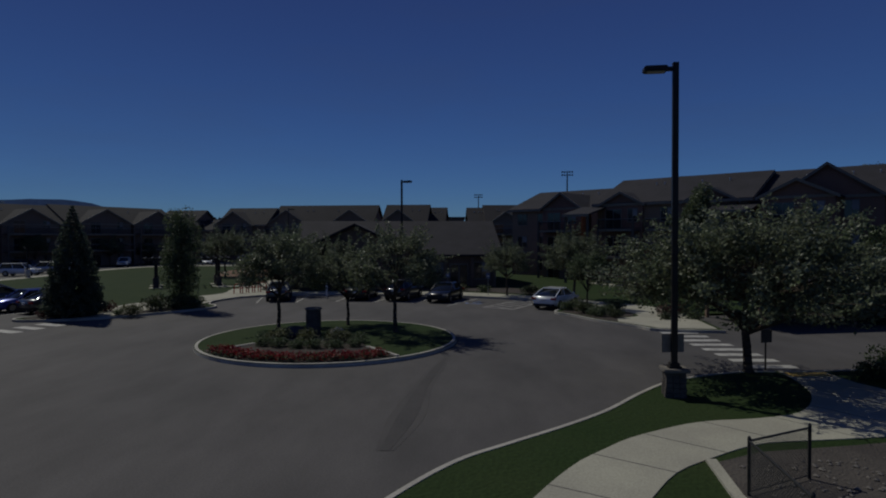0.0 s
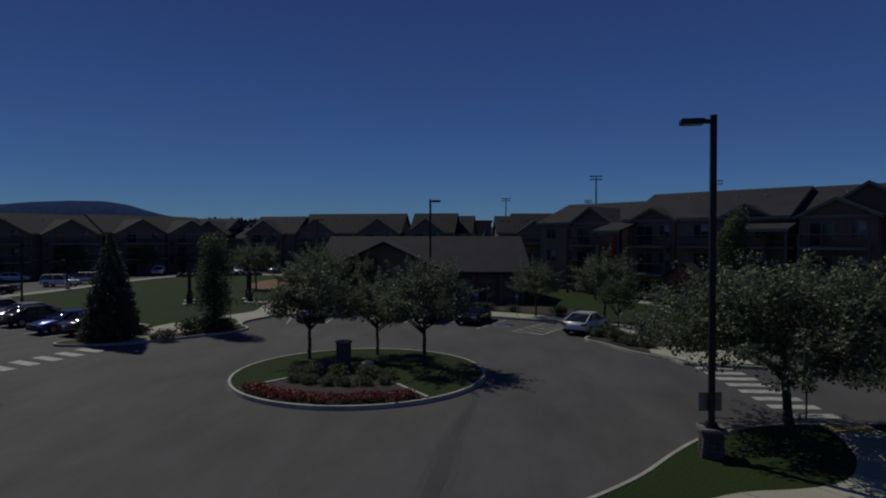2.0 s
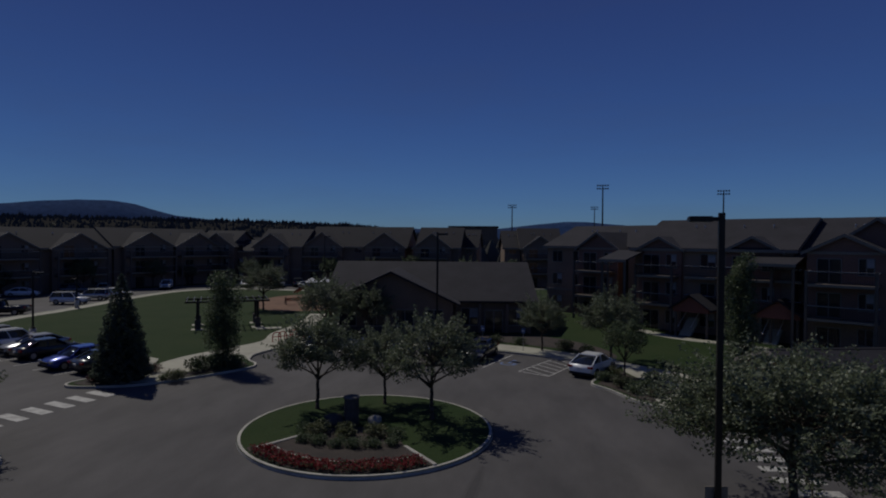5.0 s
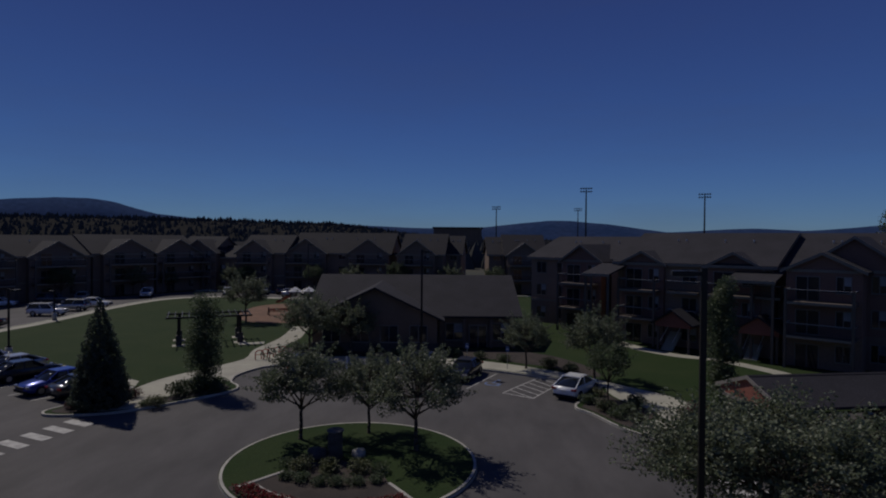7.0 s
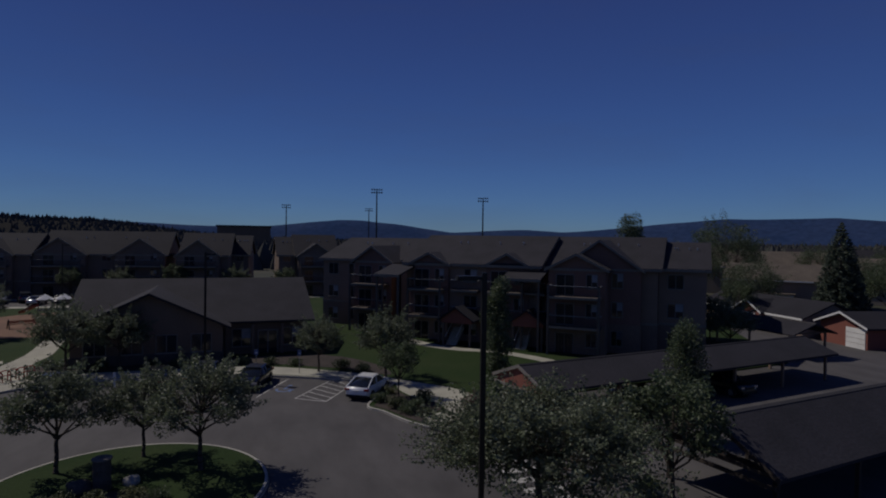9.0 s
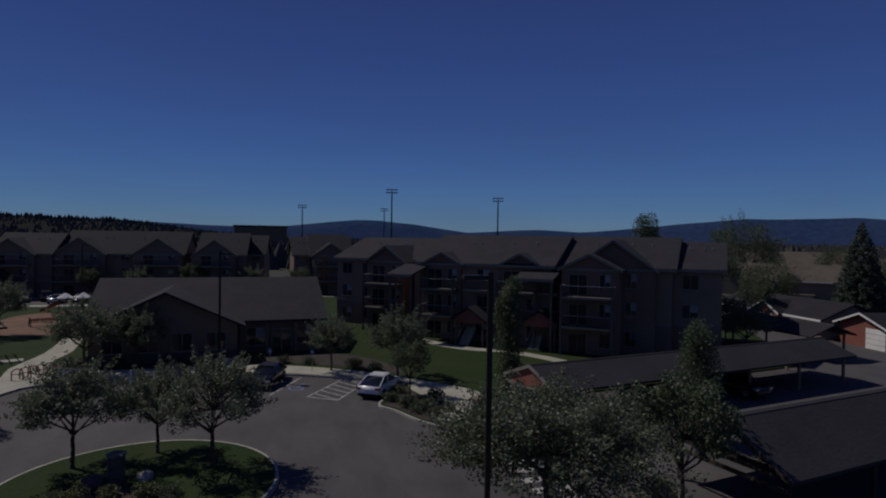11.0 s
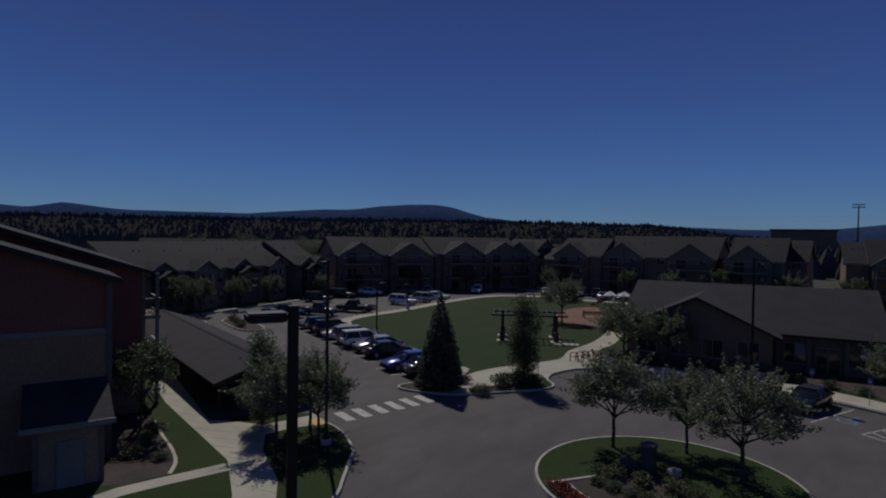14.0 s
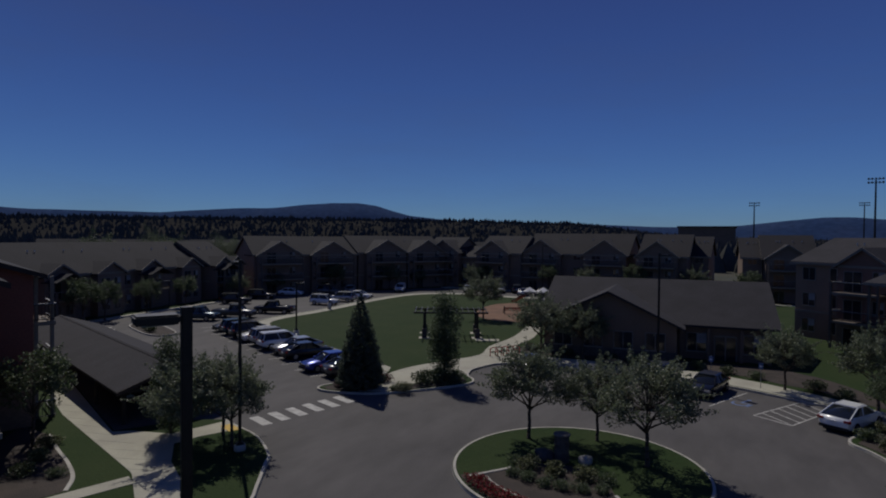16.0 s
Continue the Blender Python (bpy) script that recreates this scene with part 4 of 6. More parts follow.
for x in (-18.4, -15.6, -12.9, -10.1):
    window(cl, x, -2.62, 1.1, 1.6, 1.5, blind=False)
for x in (-6.6, -1.9):
    window(cl, x, -0.02, 0.9, 1.6, 1.6)
door = part("door", box(B(), -5.1, -3.3, -0.07, 0.02, 0.05, 2.3), M["pane"], cl, "dark glazed entrance door")
bm = B()
for x in (-5.15, -4.24, -3.35):
    box(bm, x, x + 0.09, -0.1, -0.02, 0.05, 2.3)
box(bm, -5.15, -3.26, -0.1, -0.02, 2.3, 2.4)
part("door_frame", bm, M["wframe"], door, "pale door frame")
for x in (-7.9, -5.6, -2.9, -0.7):
    part("porch_post", box(B(), x - 0.14, x + 0.14, -0.62, -0.34, 0, 3.0), M["club"], cl, "dark timber porch post")


# carports
def carport(x, y, az, length, half=2.95, zr=3.1, ze=2.25, label="long open carport with a dark shingle roof and red gable", plain=False):
    """Ridge starts at x, y and runs along the own +y."""
    c = thing("carport", label, "carport", pose(x, y, 0, 0, 0, -az), group="carports")
    part("roof", roof_gable(B(), -half + 0.3, half - 0.3, 0.3, length, ze + 0.08, zr - 0.15, 0.3, 0.15, "y"), M["shingle"], c, "dark grey shingle roof")
    bm = B()
    k = (zr - ze) / half
    vs = [bm.verts.new(p) for p in ((-half + 0.3, 0.12, ze - 0.32), (half - 0.3, 0.12, ze - 0.32), (half - 0.3, 0.12, ze + 0.05), (0, 0.12, zr - 0.2), (-half + 0.3, 0.12, ze + 0.05))]
    r = bmesh.ops.extrude_face_region(bm, geom=[bm.faces.new(vs)])
    for v in (g for g in r["geom"] if isinstance(g, bmesh.types.BMVert)):
        v.co.y += 0.1
    bmesh.ops.recalc_face_normals(bm, faces=bm.faces)
    if plain:
        bm.free()
        part("gable_tie", box(B(), -half + 0.3, half - 0.3, 0.12, 0.22, ze - 0.05, ze + 0.12), M["mulch"], c, "dark tie beam of the open gable")
    else:
        part("gable_panel", bm, M["red"], c, "red boarded gable")
    bm = B()
    for s in (-1, 1):
        vs = [bm.verts.new(p) for p in ((0, -0.06, zr - 0.2), (s * half, -0.06, ze - 0.2 + 0.1), (s * half, -0.06, ze + 0.12), (0, -0.06, zr + 0.02))]
        r = bmesh.ops.extrude_face_region(bm, geom=[bm.faces.new(vs)])
        for v in (g for g in r["geom"] if isinstance(g, bmesh.types.BMVert)):
            v.co.y += 0.06
    box(bm, -half + 0.2, half - 0.2, -0.03, 0.06, ze - 0.46, ze - 0.28)
    bmesh.ops.recalc_face_normals(bm, faces=bm.faces)
    part("barge_board", bm, M["mulch" if plain else "wframe"], c, "dark barge boards" if plain else "pale barge boards")
    cap = B()
    for s in (-1, 1):
        vs = [cap.verts.new(q) for q in ((0, 0.0, zr + 0.04), (s * 0.16, 0.0, zr + 0.04 - 0.16 * k), (s * 0.16, length + 0.3, zr + 0.04 - 0.16 * k), (0, length + 0.3, zr + 0.04))]
        r = bmesh.ops.extrude_face_region(cap, geom=[cap.faces.new(vs)])
        for v in (g for g in r["geom"] if isinstance(g, bmesh.types.BMVert)):
            v.co.z -= 0.06
    bmesh.ops.recalc_face_normals(cap, faces=cap.faces)
    part("ridge_cap", cap, M["tar" if x > 17 else "shingle2"], c, "weathered ridge cap")
    n = int(length / 5.4)
    for i in range(n + 1):
        yy = 0.6 + (length - 1.2) * i / n
        for s in (-1, 1):
            part("post", box(B(), s * (half - 0.55) - 0.09, s * (half - 0.55) + 0.09, yy - 0.09, yy + 0.09, 0, ze + 0.05), M["mulch" if plain else "darkwall"], c, "brown timber post")
        part("beam", box(B(), -half + 0.4, half - 0.4, yy - 0.07, yy + 0.07, ze - 0.02, ze + 0.16), M["mulch" if plain else "club"], c, "dark cross beam")
    return c


carport(15.25, 34.65, 79.0, 29.9, 2.95, 3.3, 2.12)
carport(18.2, 21.0, 79.2, 30.0, 3.2, 3.8, 2.05, label="long open carport with a broad dark shingle roof", plain=True)
carport(-30.0, 25.1, -70.5, 30.0, 3.3, 3.2, 1.95, label="long open carport beside the footpath", plain=True)


# ---- plants ----
def leaves(name, centres, radii, count, size, material, flat=0.0, seed=1, squash=0.8, droop=0.0):
    """One mesh of small folded leaves scattered through the outer part of many clumps."""
    rng = np.random.default_rng(seed)
    centres, radii = np.array(centres, float), np.array(radii, float)
    pick = rng.choice(len(centres), count, p=radii ** 2 / (radii ** 2).sum())
    d = rng.normal(size=(count, 3))
    d /= np.linalg.norm(d, axis=1)[:, None]
    r = radii[pick] * rng.uniform(0.35, 1.0, count) ** 0.5
    pos = centres[pick] + d * r[:, None] * np.array([1, 1, squash])
    a = rng.normal(size=(count, 3)) * np.array([1, 1, 0.6]) + d * 0.6
    a[:, 2] -= droop
    a /= np.linalg.norm(a, axis=1)[:, None]
    b = np.cross(a, rng.normal(size=(count, 3)))
    b /= np.linalg.norm(b, axis=1)[:, None]
    n = np.cross(a, b)
    s = size * rng.uniform(0.6, 1.3, count)[:, None]
    v = np.stack([pos - a * s * 0.5, pos + b * s * 0.32 + n * s * 0.08, pos + a * s * 0.55, pos - b * s * 0.32 + n * s * 0.08], 1).reshape(-1, 3)
    i = np.arange(count)[:, None] * 4
    f = np.concatenate([np.concatenate([i, i + 1, i + 2], 1), np.concatenate([i, i + 2, i + 3], 1)])
    me = bpy.data.meshes.new(name)
    me.from_pydata(v.tolist(), [], f.tolist())
    me.materials.append(material)
    return me


def limb_bm(h, crown_r, base, seed, r=0.11, spread=7):
    """A trunk with a slight bend, limbs that fork twice, and the tips for the leaf clumps."""
    rng = random.Random(seed)
    bm, tips = B(), []
    p, k = Vector((0, 0, -0.05)), 5
    tube(bm, (0, 0, -0.05), (0, 0, 0.12), r * 1.5, r * 1.05, 10)
    for i in range(k):
        q = Vector((rng.uniform(-0.04, 0.04), rng.uniform(-0.04, 0.04), 0)) + Vector((p.x, p.y, base * (i + 1) / k))
        tube(bm, p, q, r * (1.05 - 0.05 * i), r * (1.0 - 0.05 * i), 10)
        p = q
    for j in range(spread):
        a = 2 * math.pi * j / spread + rng.uniform(-0.3, 0.3)
        start = p + Vector((0, 0, rng.uniform(-0.1, 0.5)))
        up = rng.uniform(0.35, 1.0)
        mid = start + Vector((math.cos(a) * crown_r * 0.4, math.sin(a) * crown_r * 0.4, (h - base) * 0.35 * up))
        tube(bm, start, mid, r * 0.55, r * 0.32, 7)
        for c in range(3):
            b = a + rng.uniform(-0.7, 0.7)
            end = mid + Vector((math.cos(b) * crown_r * rng.uniform(0.2, 0.5), math.sin(b) * crown_r * rng.uniform(0.2, 0.5), (h - base) * rng.uniform(0.05, 0.4)))
            tube(bm, mid, end, r * 0.3, r * 0.1, 5)
            tips.append(end)
    top = p + Vector((0, 0, (h - base) * 0.75))
    tube(bm, p, top, r * 0.7, r * 0.12, 7)
    tips += [top, p + Vector((0, 0, (h - base) * 0.5))]
    return bm, tips


def broad_tree(name, h, crown_r, base, seed, count=5200, size=0.16, material="leaf", r=0.11, clump=0.3, extra=26, lean=(0, 0), sprays=34):
    bm, tips = limb_bm(h, crown_r, base, seed, r)
    rng = random.Random(seed + 7)
    cs, rs = [], []
    for t in tips:
        cs.append(tuple(t)), rs.append(crown_r * rng.uniform(clump * 0.75, clump * 1.25))
    for _ in range(extra):
        a, e = rng.uniform(0, 2 * math.pi), rng.uniform(-0.35, 1.0)
        rr = crown_r * (0.84 * math.sqrt(max(0.05, 1 - max(0, e) ** 2 * 0.85)) if e > 0 else 0.85) * rng.uniform(0.7, 1.05)
        zc = base + (h - base) * 0.42 + e * (h - base) * 0.5
        cs.append((math.cos(a) * rr, math.sin(a) * rr, zc)), rs.append(crown_r * rng.uniform(clump * 0.5, clump * 1.0))
    n0 = len(cs)
    for _ in range(sprays):
        a, e = rng.uniform(0, 2 * math.pi), rng.uniform(0.0, 1.25)
        reach = rng.uniform(0.92, 1.28)
        mid_z = base + (h - base) * 0.3
        for s_ in (0.72, 0.88, 1.0, 1.1):
            rr, zz = crown_r * reach * s_ * math.cos(e), mid_z + (h - mid_z) * reach * s_ * math.sin(e)
            cs.append((math.cos(a) * rr, math.sin(a) * rr, zz)), rs.append(crown_r * clump * (0.62 - 0.38 * (s_ - 0.72) / 0.38))
        k = max(0, (mid_z - base) / (h - base))
        tube(bm, (lean[0] * k, lean[1] * k, mid_z), (cs[-1][0] + lean[0] * 0.6, cs[-1][1] + lean[1] * 0.6, cs[-1][2]), r * 0.2, r * 0.04, 4, False)
    for i, c in enumerate(cs[len(tips):]):
        k = max(0, (c[2] - base) / (h - base))
        cs[len(tips) + i] = (c[0] + lean[0] * k, c[1] + lean[1] * k, c[2])
        if len(tips) + i < n0:
            tube(bm, tips[i % len(tips)], Vector(cs[len(tips) + i]), r * 0.09, r * 0.04, 4, False)
    return finish("trunk", bm, M["bark"], True), leaves("crown", cs, rs, count, size, M[material], seed=seed)


def plant(name, meshes, x, y, label, category, z=0.13, turn=0.0, scale=1.0, group="", names=("trunk", "crown")):
    t = thing(name, label, category, pose(x, y, z, 0, 0, turn) @ Matrix.Scale(scale, 4), group)
    for nm, me in zip(names, meshes):
        new(nm, me).parent = t
    return t


pear = [broad_tree("pear", 5.3, 2.45, 1.7, 11 + i, 11000, 0.135, clump=0.22, sprays=52) for i in range(2)]
big = broad_tree("big", 5.2, 4.1, 1.45, 31, 36000, 0.14, r=0.16, extra=84, clump=0.21, lean=(-0.7, -1.6), sprays=130)
oak = broad_tree("oak", 6.2, 2.7, 1.3, 45, 15000, 0.10, "leafd", r=0.12, extra=50, sprays=14)
round_tree = broad_tree("round", 6.0, 2.1, 1.6, 41, 6000, 0.16, "leafd", r=0.10, sprays=12)
for i, (x, y, sc) in enumerate(((-9.5, 31.1, 0.93), (-6.05, 32.4, 0.8), (-3.15, 29.9, 0.97))):
    plant("ornamental_tree", pear[i % 2], x, y, "young ornamental pear tree with glossy leaves on the round island", "tree", 0.15, 70 * i, sc, "island trees")
plant("ornamental_tree", big, 10.4, 21.4, "broad leafy ornamental tree beside the lamp post", "tree", 0.13, 0)
plant("ornamental_tree", round_tree, 16.0, 20.6, "dense dark tree beside the carport drive", "tree", 0.0, 160, 1.02)
for x, y, sc, a in ((-24.8, 23.9, 0.82, 10), (-24.2, 20.9, 0.86, 80), (-22.9, 22.7, 0.78, 140)):
    plant("ornamental_tree", pear[0], x, y, "young leafy tree beside the footpath", "tree", 0.13, a, sc, "trees beside the footpath")
for x, y, sc, a in ((4.0, 50.0, 0.82, 30), (9.0, 46.6, 0.98, 200), (-15.4, 53.0, 1.05, 90), (-11.8, 54.2, 0.9, 20)):
    plant("ornamental_tree", pear[1], x, y, "young leafy tree in front of the club house", "tree", 0.13, a, sc, "trees along the club house")
plant("ornamental_tree", round_tree, 8.75, 40.5, "small dense tree in the mulch bed", "tree", 0.13, 0, 0.68)
plant("ornamental_tree", pear[1], -29.8, 74.0, "leafy tree beside the playground", "tree", 0.13, 0, 1.1)
plant("ornamental_tree", round_tree, -32.0, 18.0, "dark leafy tree in front of the red house", "tree", 0.13, 0, 0.88)


def columnar(h, r, seed, count=3800, size=0.16, material="leafd"):
    rng = random.Random(seed)
    bm = tube(B(), (0, 0, -0.05), (0, 0, h * 0.9), 0.1, 0.02, 8)
    cs, rs = [], []
    for i in range(70):
        t = rng.uniform(0.0, 1.0)
        rr = r * (0.5 + 1.6 * t * (1 - t)) * rng.uniform(0.2, 0.75)
        a = rng.uniform(0, 6.28)
        cs.append((math.cos(a) * rr, math.sin(a) * rr, 0.9 + (h - 1.3) * t)), rs.append(r * rng.uniform(0.3, 0.5))
    for i in range(10):
        b = Vector((0, 0, 0.8 + (h - 2) * i / 10))
        tube(bm, b, b + Vector((math.cos(i * 2.4) * r * 0.6, math.sin(i * 2.4) * r * 0.6, 0.8)), 0.035, 0.01, 5)
    return finish("trunk", bm, M["bark"], True), leaves("crown", cs, rs, count, size, M[material], seed=seed, squash=1.5)


col = columnar(6.6, 1.5, 5, 13000, 0.13)
tall = columnar(8.2, 1.35, 6, 14000, 0.14)
plant("columnar_tree", col, -19.3, 40.6, "narrow columnar tree at the crossing", "tree")
plant("columnar_tree", tall, 16.2, 40.6, "tall columnar tree beside the carport", "tree")
plant("columnar_tree", col, 22.7, 28.2, "broad columnar tree between the carports", "tree", 0.0, 60, 1.0)
plant("columnar_tree", col, -27.4, 22.6, "narrow columnar tree behind the lamp post", "tree", 0.13, 30, 0.8)


def spruce(h, r, seed, layers=34, count=9000):
    rng = random.Random(seed)
    bm = tube(B(), (0, 0, -0.05), (0, 0, h * 0.97), 0.13, 0.015, 8)
    cs, rs = [], []
    for i in range(layers):
        t = i / (layers - 1)
        ring_r = r * (1 - t) ** 0.72 * (0.9 + 0.2 * rng.random()) * min(1, 0.72 + t * 3)
        n = max(3, int(14 * (1 - t) + 3))
        for j in range(n):
            a = 2 * math.pi * j / n + rng.uniform(-0.2, 0.2)
            end = Vector((math.cos(a) * ring_r, math.sin(a) * ring_r, 0.3 + (h - 0.45) * t - 0.12 * ring_r))
            if j % 2 == 0:
                tube(bm, (0, 0, 0.4 + (h - 0.5) * t), end, 0.02, 0.006, 4)
            for s in (0.45, 0.72, 0.95):
                cs.append((end.x * s, end.y * s, end.z + (1 - s) * 0.12 * ring_r)), rs.append(0.10 + 0.13 * (1 - t))
    cs.append((0, 0, h - 0.15)), rs.append(0.08)
    return finish("trunk", bm, M["bark"], True), leaves("crown", cs, rs, count, 0.14, M["needle"], seed=seed, droop=0.3)


sp = spruce(6.9, 1.8, 3, count=30000)
plant("spruce_tree", sp, -23.9, 36.0, "dense dark conical spruce at the crossing", "tree")


def shrub(r, seed, count, size, material):
    rng = random.Random(seed)
    cs = [(rng.uniform(-0.5, 0.5) * r, rng.uniform(-0.5, 0.5) * r, r * rng.uniform(0.25, 0.6)) for _ in range(14)]
    bm = B()
    for c in cs[:8]:
        tube(bm, (0, 0, -0.03), c, 0.02, 0.008, 4)
    return finish("stem", bm, M["bark"]), leaves("foliage", cs, [r * rng.uniform(0.35, 0.6) for _ in cs], count, size, M[material], seed=seed)


shrubs = {k: [shrub(0.8, 50 + 9 * i + j, 1100, 0.11, k) for j in range(2)] for i, k in enumerate(("shrub", "rusty", "yellow", "leafd"))}
NAMES = dict(shrub="rounded grey-green shrub in the mulch bed", rusty="dark red barberry shrub in the mulch bed", yellow="yellow-green low shrub in the mulch bed", leafd="dark green rounded shrub in the mulch bed")
for i, (x, y, sc, k) in enumerate((
        (-8.2, 26.9, 0.88, "yellow"), (-6.9, 26.8, 0.9, "yellow"), (-5.4, 26.8, 0.86, "yellow"), (-8.9, 27.2, 0.6, "leafd"), (-8.5, 25.8, 0.6, "leafd"), (-7.7, 25.6, 0.62, "leafd"), (-6.9, 25.4, 0.6, "leafd"), (-6.1, 25.4, 0.62, "leafd"), (-5.3, 25.5, 0.6, "leafd"), (-4.5, 25.8, 0.55, "leafd"), (-4.5, 26.9, 0.7, "leafd"),
        (-20.2, 39.0, 1.35, "shrub"), (-19.6, 40.0, 1.4, "leafd"), (-18.6, 41.2, 1.1, "leafd"), (-20.5, 36.4, 0.95, "yellow"), (-23.2, 38.1, 0.95, "rusty"), (-25.4, 35.3, 0.6, "rusty"), (-21.3, 36.3, 0.5, "leafd"), (-18.3, 40.3, 0.9, "leafd"), (-20.0, 41.2, 1.0, "leafd"),
        (7.3, 39.6, 0.9, "leafd"), (8.0, 38.0, 1.0, "shrub"), (8.5, 36.6, 0.95, "leafd"), (9.3, 37.6, 0.8, "leafd"), (9.9, 38.6, 0.85, "leafd"), (8.2, 41.6, 0.8, "yellow"), (9.4, 35.7, 0.7, "shrub"), (10.4, 39.6, 0.9, "shrub"), (12.9, 37.0, 0.9, "rusty"), (13.8, 38.2, 1.0, "rusty"),
        (7.6, 49.2, 1.0, "leafd"), (6.0, 50.6, 1.1, "shrub"), (2.2, 52.8, 0.9, "leafd"), (0.2, 53.6, 0.9, "shrub"), (-2.2, 54.6, 1.0, "leafd"), (-4.6, 54.4, 0.8, "yellow"), (-7.4, 54.8, 1.0, "leafd"), (-9.4, 54.6, 0.9, "shrub"), (-13.4, 54.9, 1.0, "leafd"), (-16.6, 55.3, 1.0, "leafd"), (-17.6, 56.0, 0.9, "shrub"),
        (-28.4, 15.6, 0.8, "shrub"), (-29.8, 17.0, 0.8, "leafd"), (-31.2, 18.3, 0.9, "yellow"), (-27.0, 16.2, 0.6, "leafd"),
        (14.2, 20.6, 0.8, "leafd"), (14.8, 19.4, 0.8, "shrub"), (8.8, 8.6, 0.5, "rusty"), (10.5, 10.0, 0.6, "shrub"))):
    plant("shrub", shrubs[k][i % 2], x, y, NAMES[k], "shrub", 0.14, 47 * i, sc, "shrubs", ("stem", "foliage"))
# red bedding flowers
fl = []
for a in np.linspace(222, 306, 46):
    for r in (5.0, 5.3, 5.62):
        rr, aa = r + random.uniform(-0.08, 0.08), radians(a + random.uniform(-0.8, 0.8))
        fl.append((IC[0] + rr * math.cos(aa), IC[1] + rr * math.sin(aa), 0.3 + random.uniform(-0.03, 0.05)))
tagged(new("flower_bed", leaves("flower_bed", fl, [0.17] * len(fl), 4200, 0.09, M["flower"], seed=8)), "band of red bedding flowers on the round island", "flowers", kind="stuff")
tagged(new("flower_foliage", leaves("flower_foliage", [(x, y, z - 0.08) for x, y, z in fl], [0.17] * len(fl), 2600, 0.12, M["leafd"], seed=9)), "green foliage under the red bedding flowers", "flowers", kind="stuff")


# ---- lamp posts ----
def lamp_post(x, y, h, az, arm, label, base=0.9, sign=False, z=0.13, boxbase=0.0, r=0.085):
    """A square pole on a concrete base with a shoebox head on a short arm towards az."""
    l = thing("street_lamp", label, "street lamp", pose(x, y, z, 0, 0, -az), group="street lamps")
    if boxbase:
        bm = B()
        rng = random.Random(3)
        w0 = boxbase
        for row in range(5):
            for sx in range(3):
                for side in range(4):
                    a = w0 * (1.0 - 0.02 * row)
                    t = -a + 2 * a * sx / 3
                    box(bm, t + 0.008, t + 2 * a / 3 - 0.008, -a - rng.uniform(0, 0.03), -a + 0.12, 0.15 * row + 0.005, 0.15 * row + 0.145, pose(0, 0, 0, 0, 0, 90 * side))
        part("stone_facing", bm, M["darkstone"], l, "stacked dark stone facing")
        part("base", box(B(), -w0 + 0.03, w0 - 0.03, -w0 + 0.03, w0 - 0.03, -0.1, 0.78), M["darkstone"], l, "stone pedestal core")
        bm = box(B(), -w0 - 0.09, w0 + 0.09, -w0 - 0.09, w0 + 0.09, 0.76, 0.86)
        bmesh.ops.bevel(bm, geom=bm.edges[:], offset=0.02, segments=2, affect="EDGES")
        part("cap", bm, M["stone"], l, "grey stone cap")
        z0 = 0.86
    else:
        part("base", tube(B(), (0, 0, -0.1), (0, 0, base), 0.3, 0.28, 20), M["kerb"], l, "round concrete base", True)
        z0 = base
    bm = box(B(), -0.19, 0.19, -0.19, 0.19, z0, z0 + 0.05)
    part("base_plate", box(bm, -0.14, 0.14, -0.14, 0.14, z0 + 0.05, z0 + 0.14), M["bronze"], l)
    pb = box(B(), -r, r, -r, r, z0 + 0.05, h - z)
    bmesh.ops.bevel(pb, geom=[e for e in pb.edges if abs(e.verts[0].co.z - e.verts[1].co.z) > 1], offset=0.015, segments=2, affect="EDGES")
    part("pole", pb, M["bronze"], l, "dark bronze square pole")
    part("arm", box(B(), -0.05, 0.05, r, arm, h - z - 0.24, h - z - 0.12), M["bronze"], l)
    hb = box(B(), -0.21, 0.21, arm, arm + 0.68, h - z - 0.26, h - z - 0.1)
    bmesh.ops.bevel(hb, geom=hb.edges[:], offset=0.03, segments=2, affect="EDGES")
    head = part("lamp_head", hb, M["bronze"], l, "dark shoebox lamp head")
    part("lens", box(B(), -0.15, 0.15, arm + 0.08, arm + 0.58, h - z - 0.275, h - z - 0.256), M["lens"], head)
    if sign:
        sg = part("sign", box(B(), -0.35, 0.35, -r - 0.03, -r - 0.005, 1.3, 1.86, pose(0, 0, 0, 0, 0, 90 + 12)), M["trim"], l, "weathered metal notice on the pole")
        bm = B()
        for i in range(4):
            box(bm, -0.26, 0.26 - 0.08 * (i % 2), -r - 0.036, -r - 0.03, 1.42 + 0.1 * i, 1.46 + 0.1 * i, pose(0, 0, 0, 0, 0, 90 + 12))
        part("text_bar", bm, M["black"], sg)
    return l


lamp_post(6.62, 18.1, 10.13, -84, 0.25, "dark square lamp post on a stacked stone pedestal", sign=True, boxbase=0.29)
lamp_post(-7.75, 7.0, 9.95, -150, 0.12, "dark square lamp post in the drive's median")
lamp_post(-22.15, 22.5, 9.9, -60, 0.3, "dark square lamp post beside the crossing", r=0.07, base=0.3)
lamp_post(-41.6, 49.9, 6.2, 20, 0.3, "dark lamp post at the edge of the lawn", r=0.07)
lamp_post(-54.4, 72.6, 4.0, -70, 0.2, "short dark lamp post on a pale base at the western lot", r=0.07, base=1.0)
lamp_post(-5.0, 51.3, 10.0, 120, 0.3, "dark lamp post in front of the club house", r=0.07)
lamp_post(-28.5, 97, 10.0, 60, 0.3, "dark lamp post behind the playground", r=0.07)

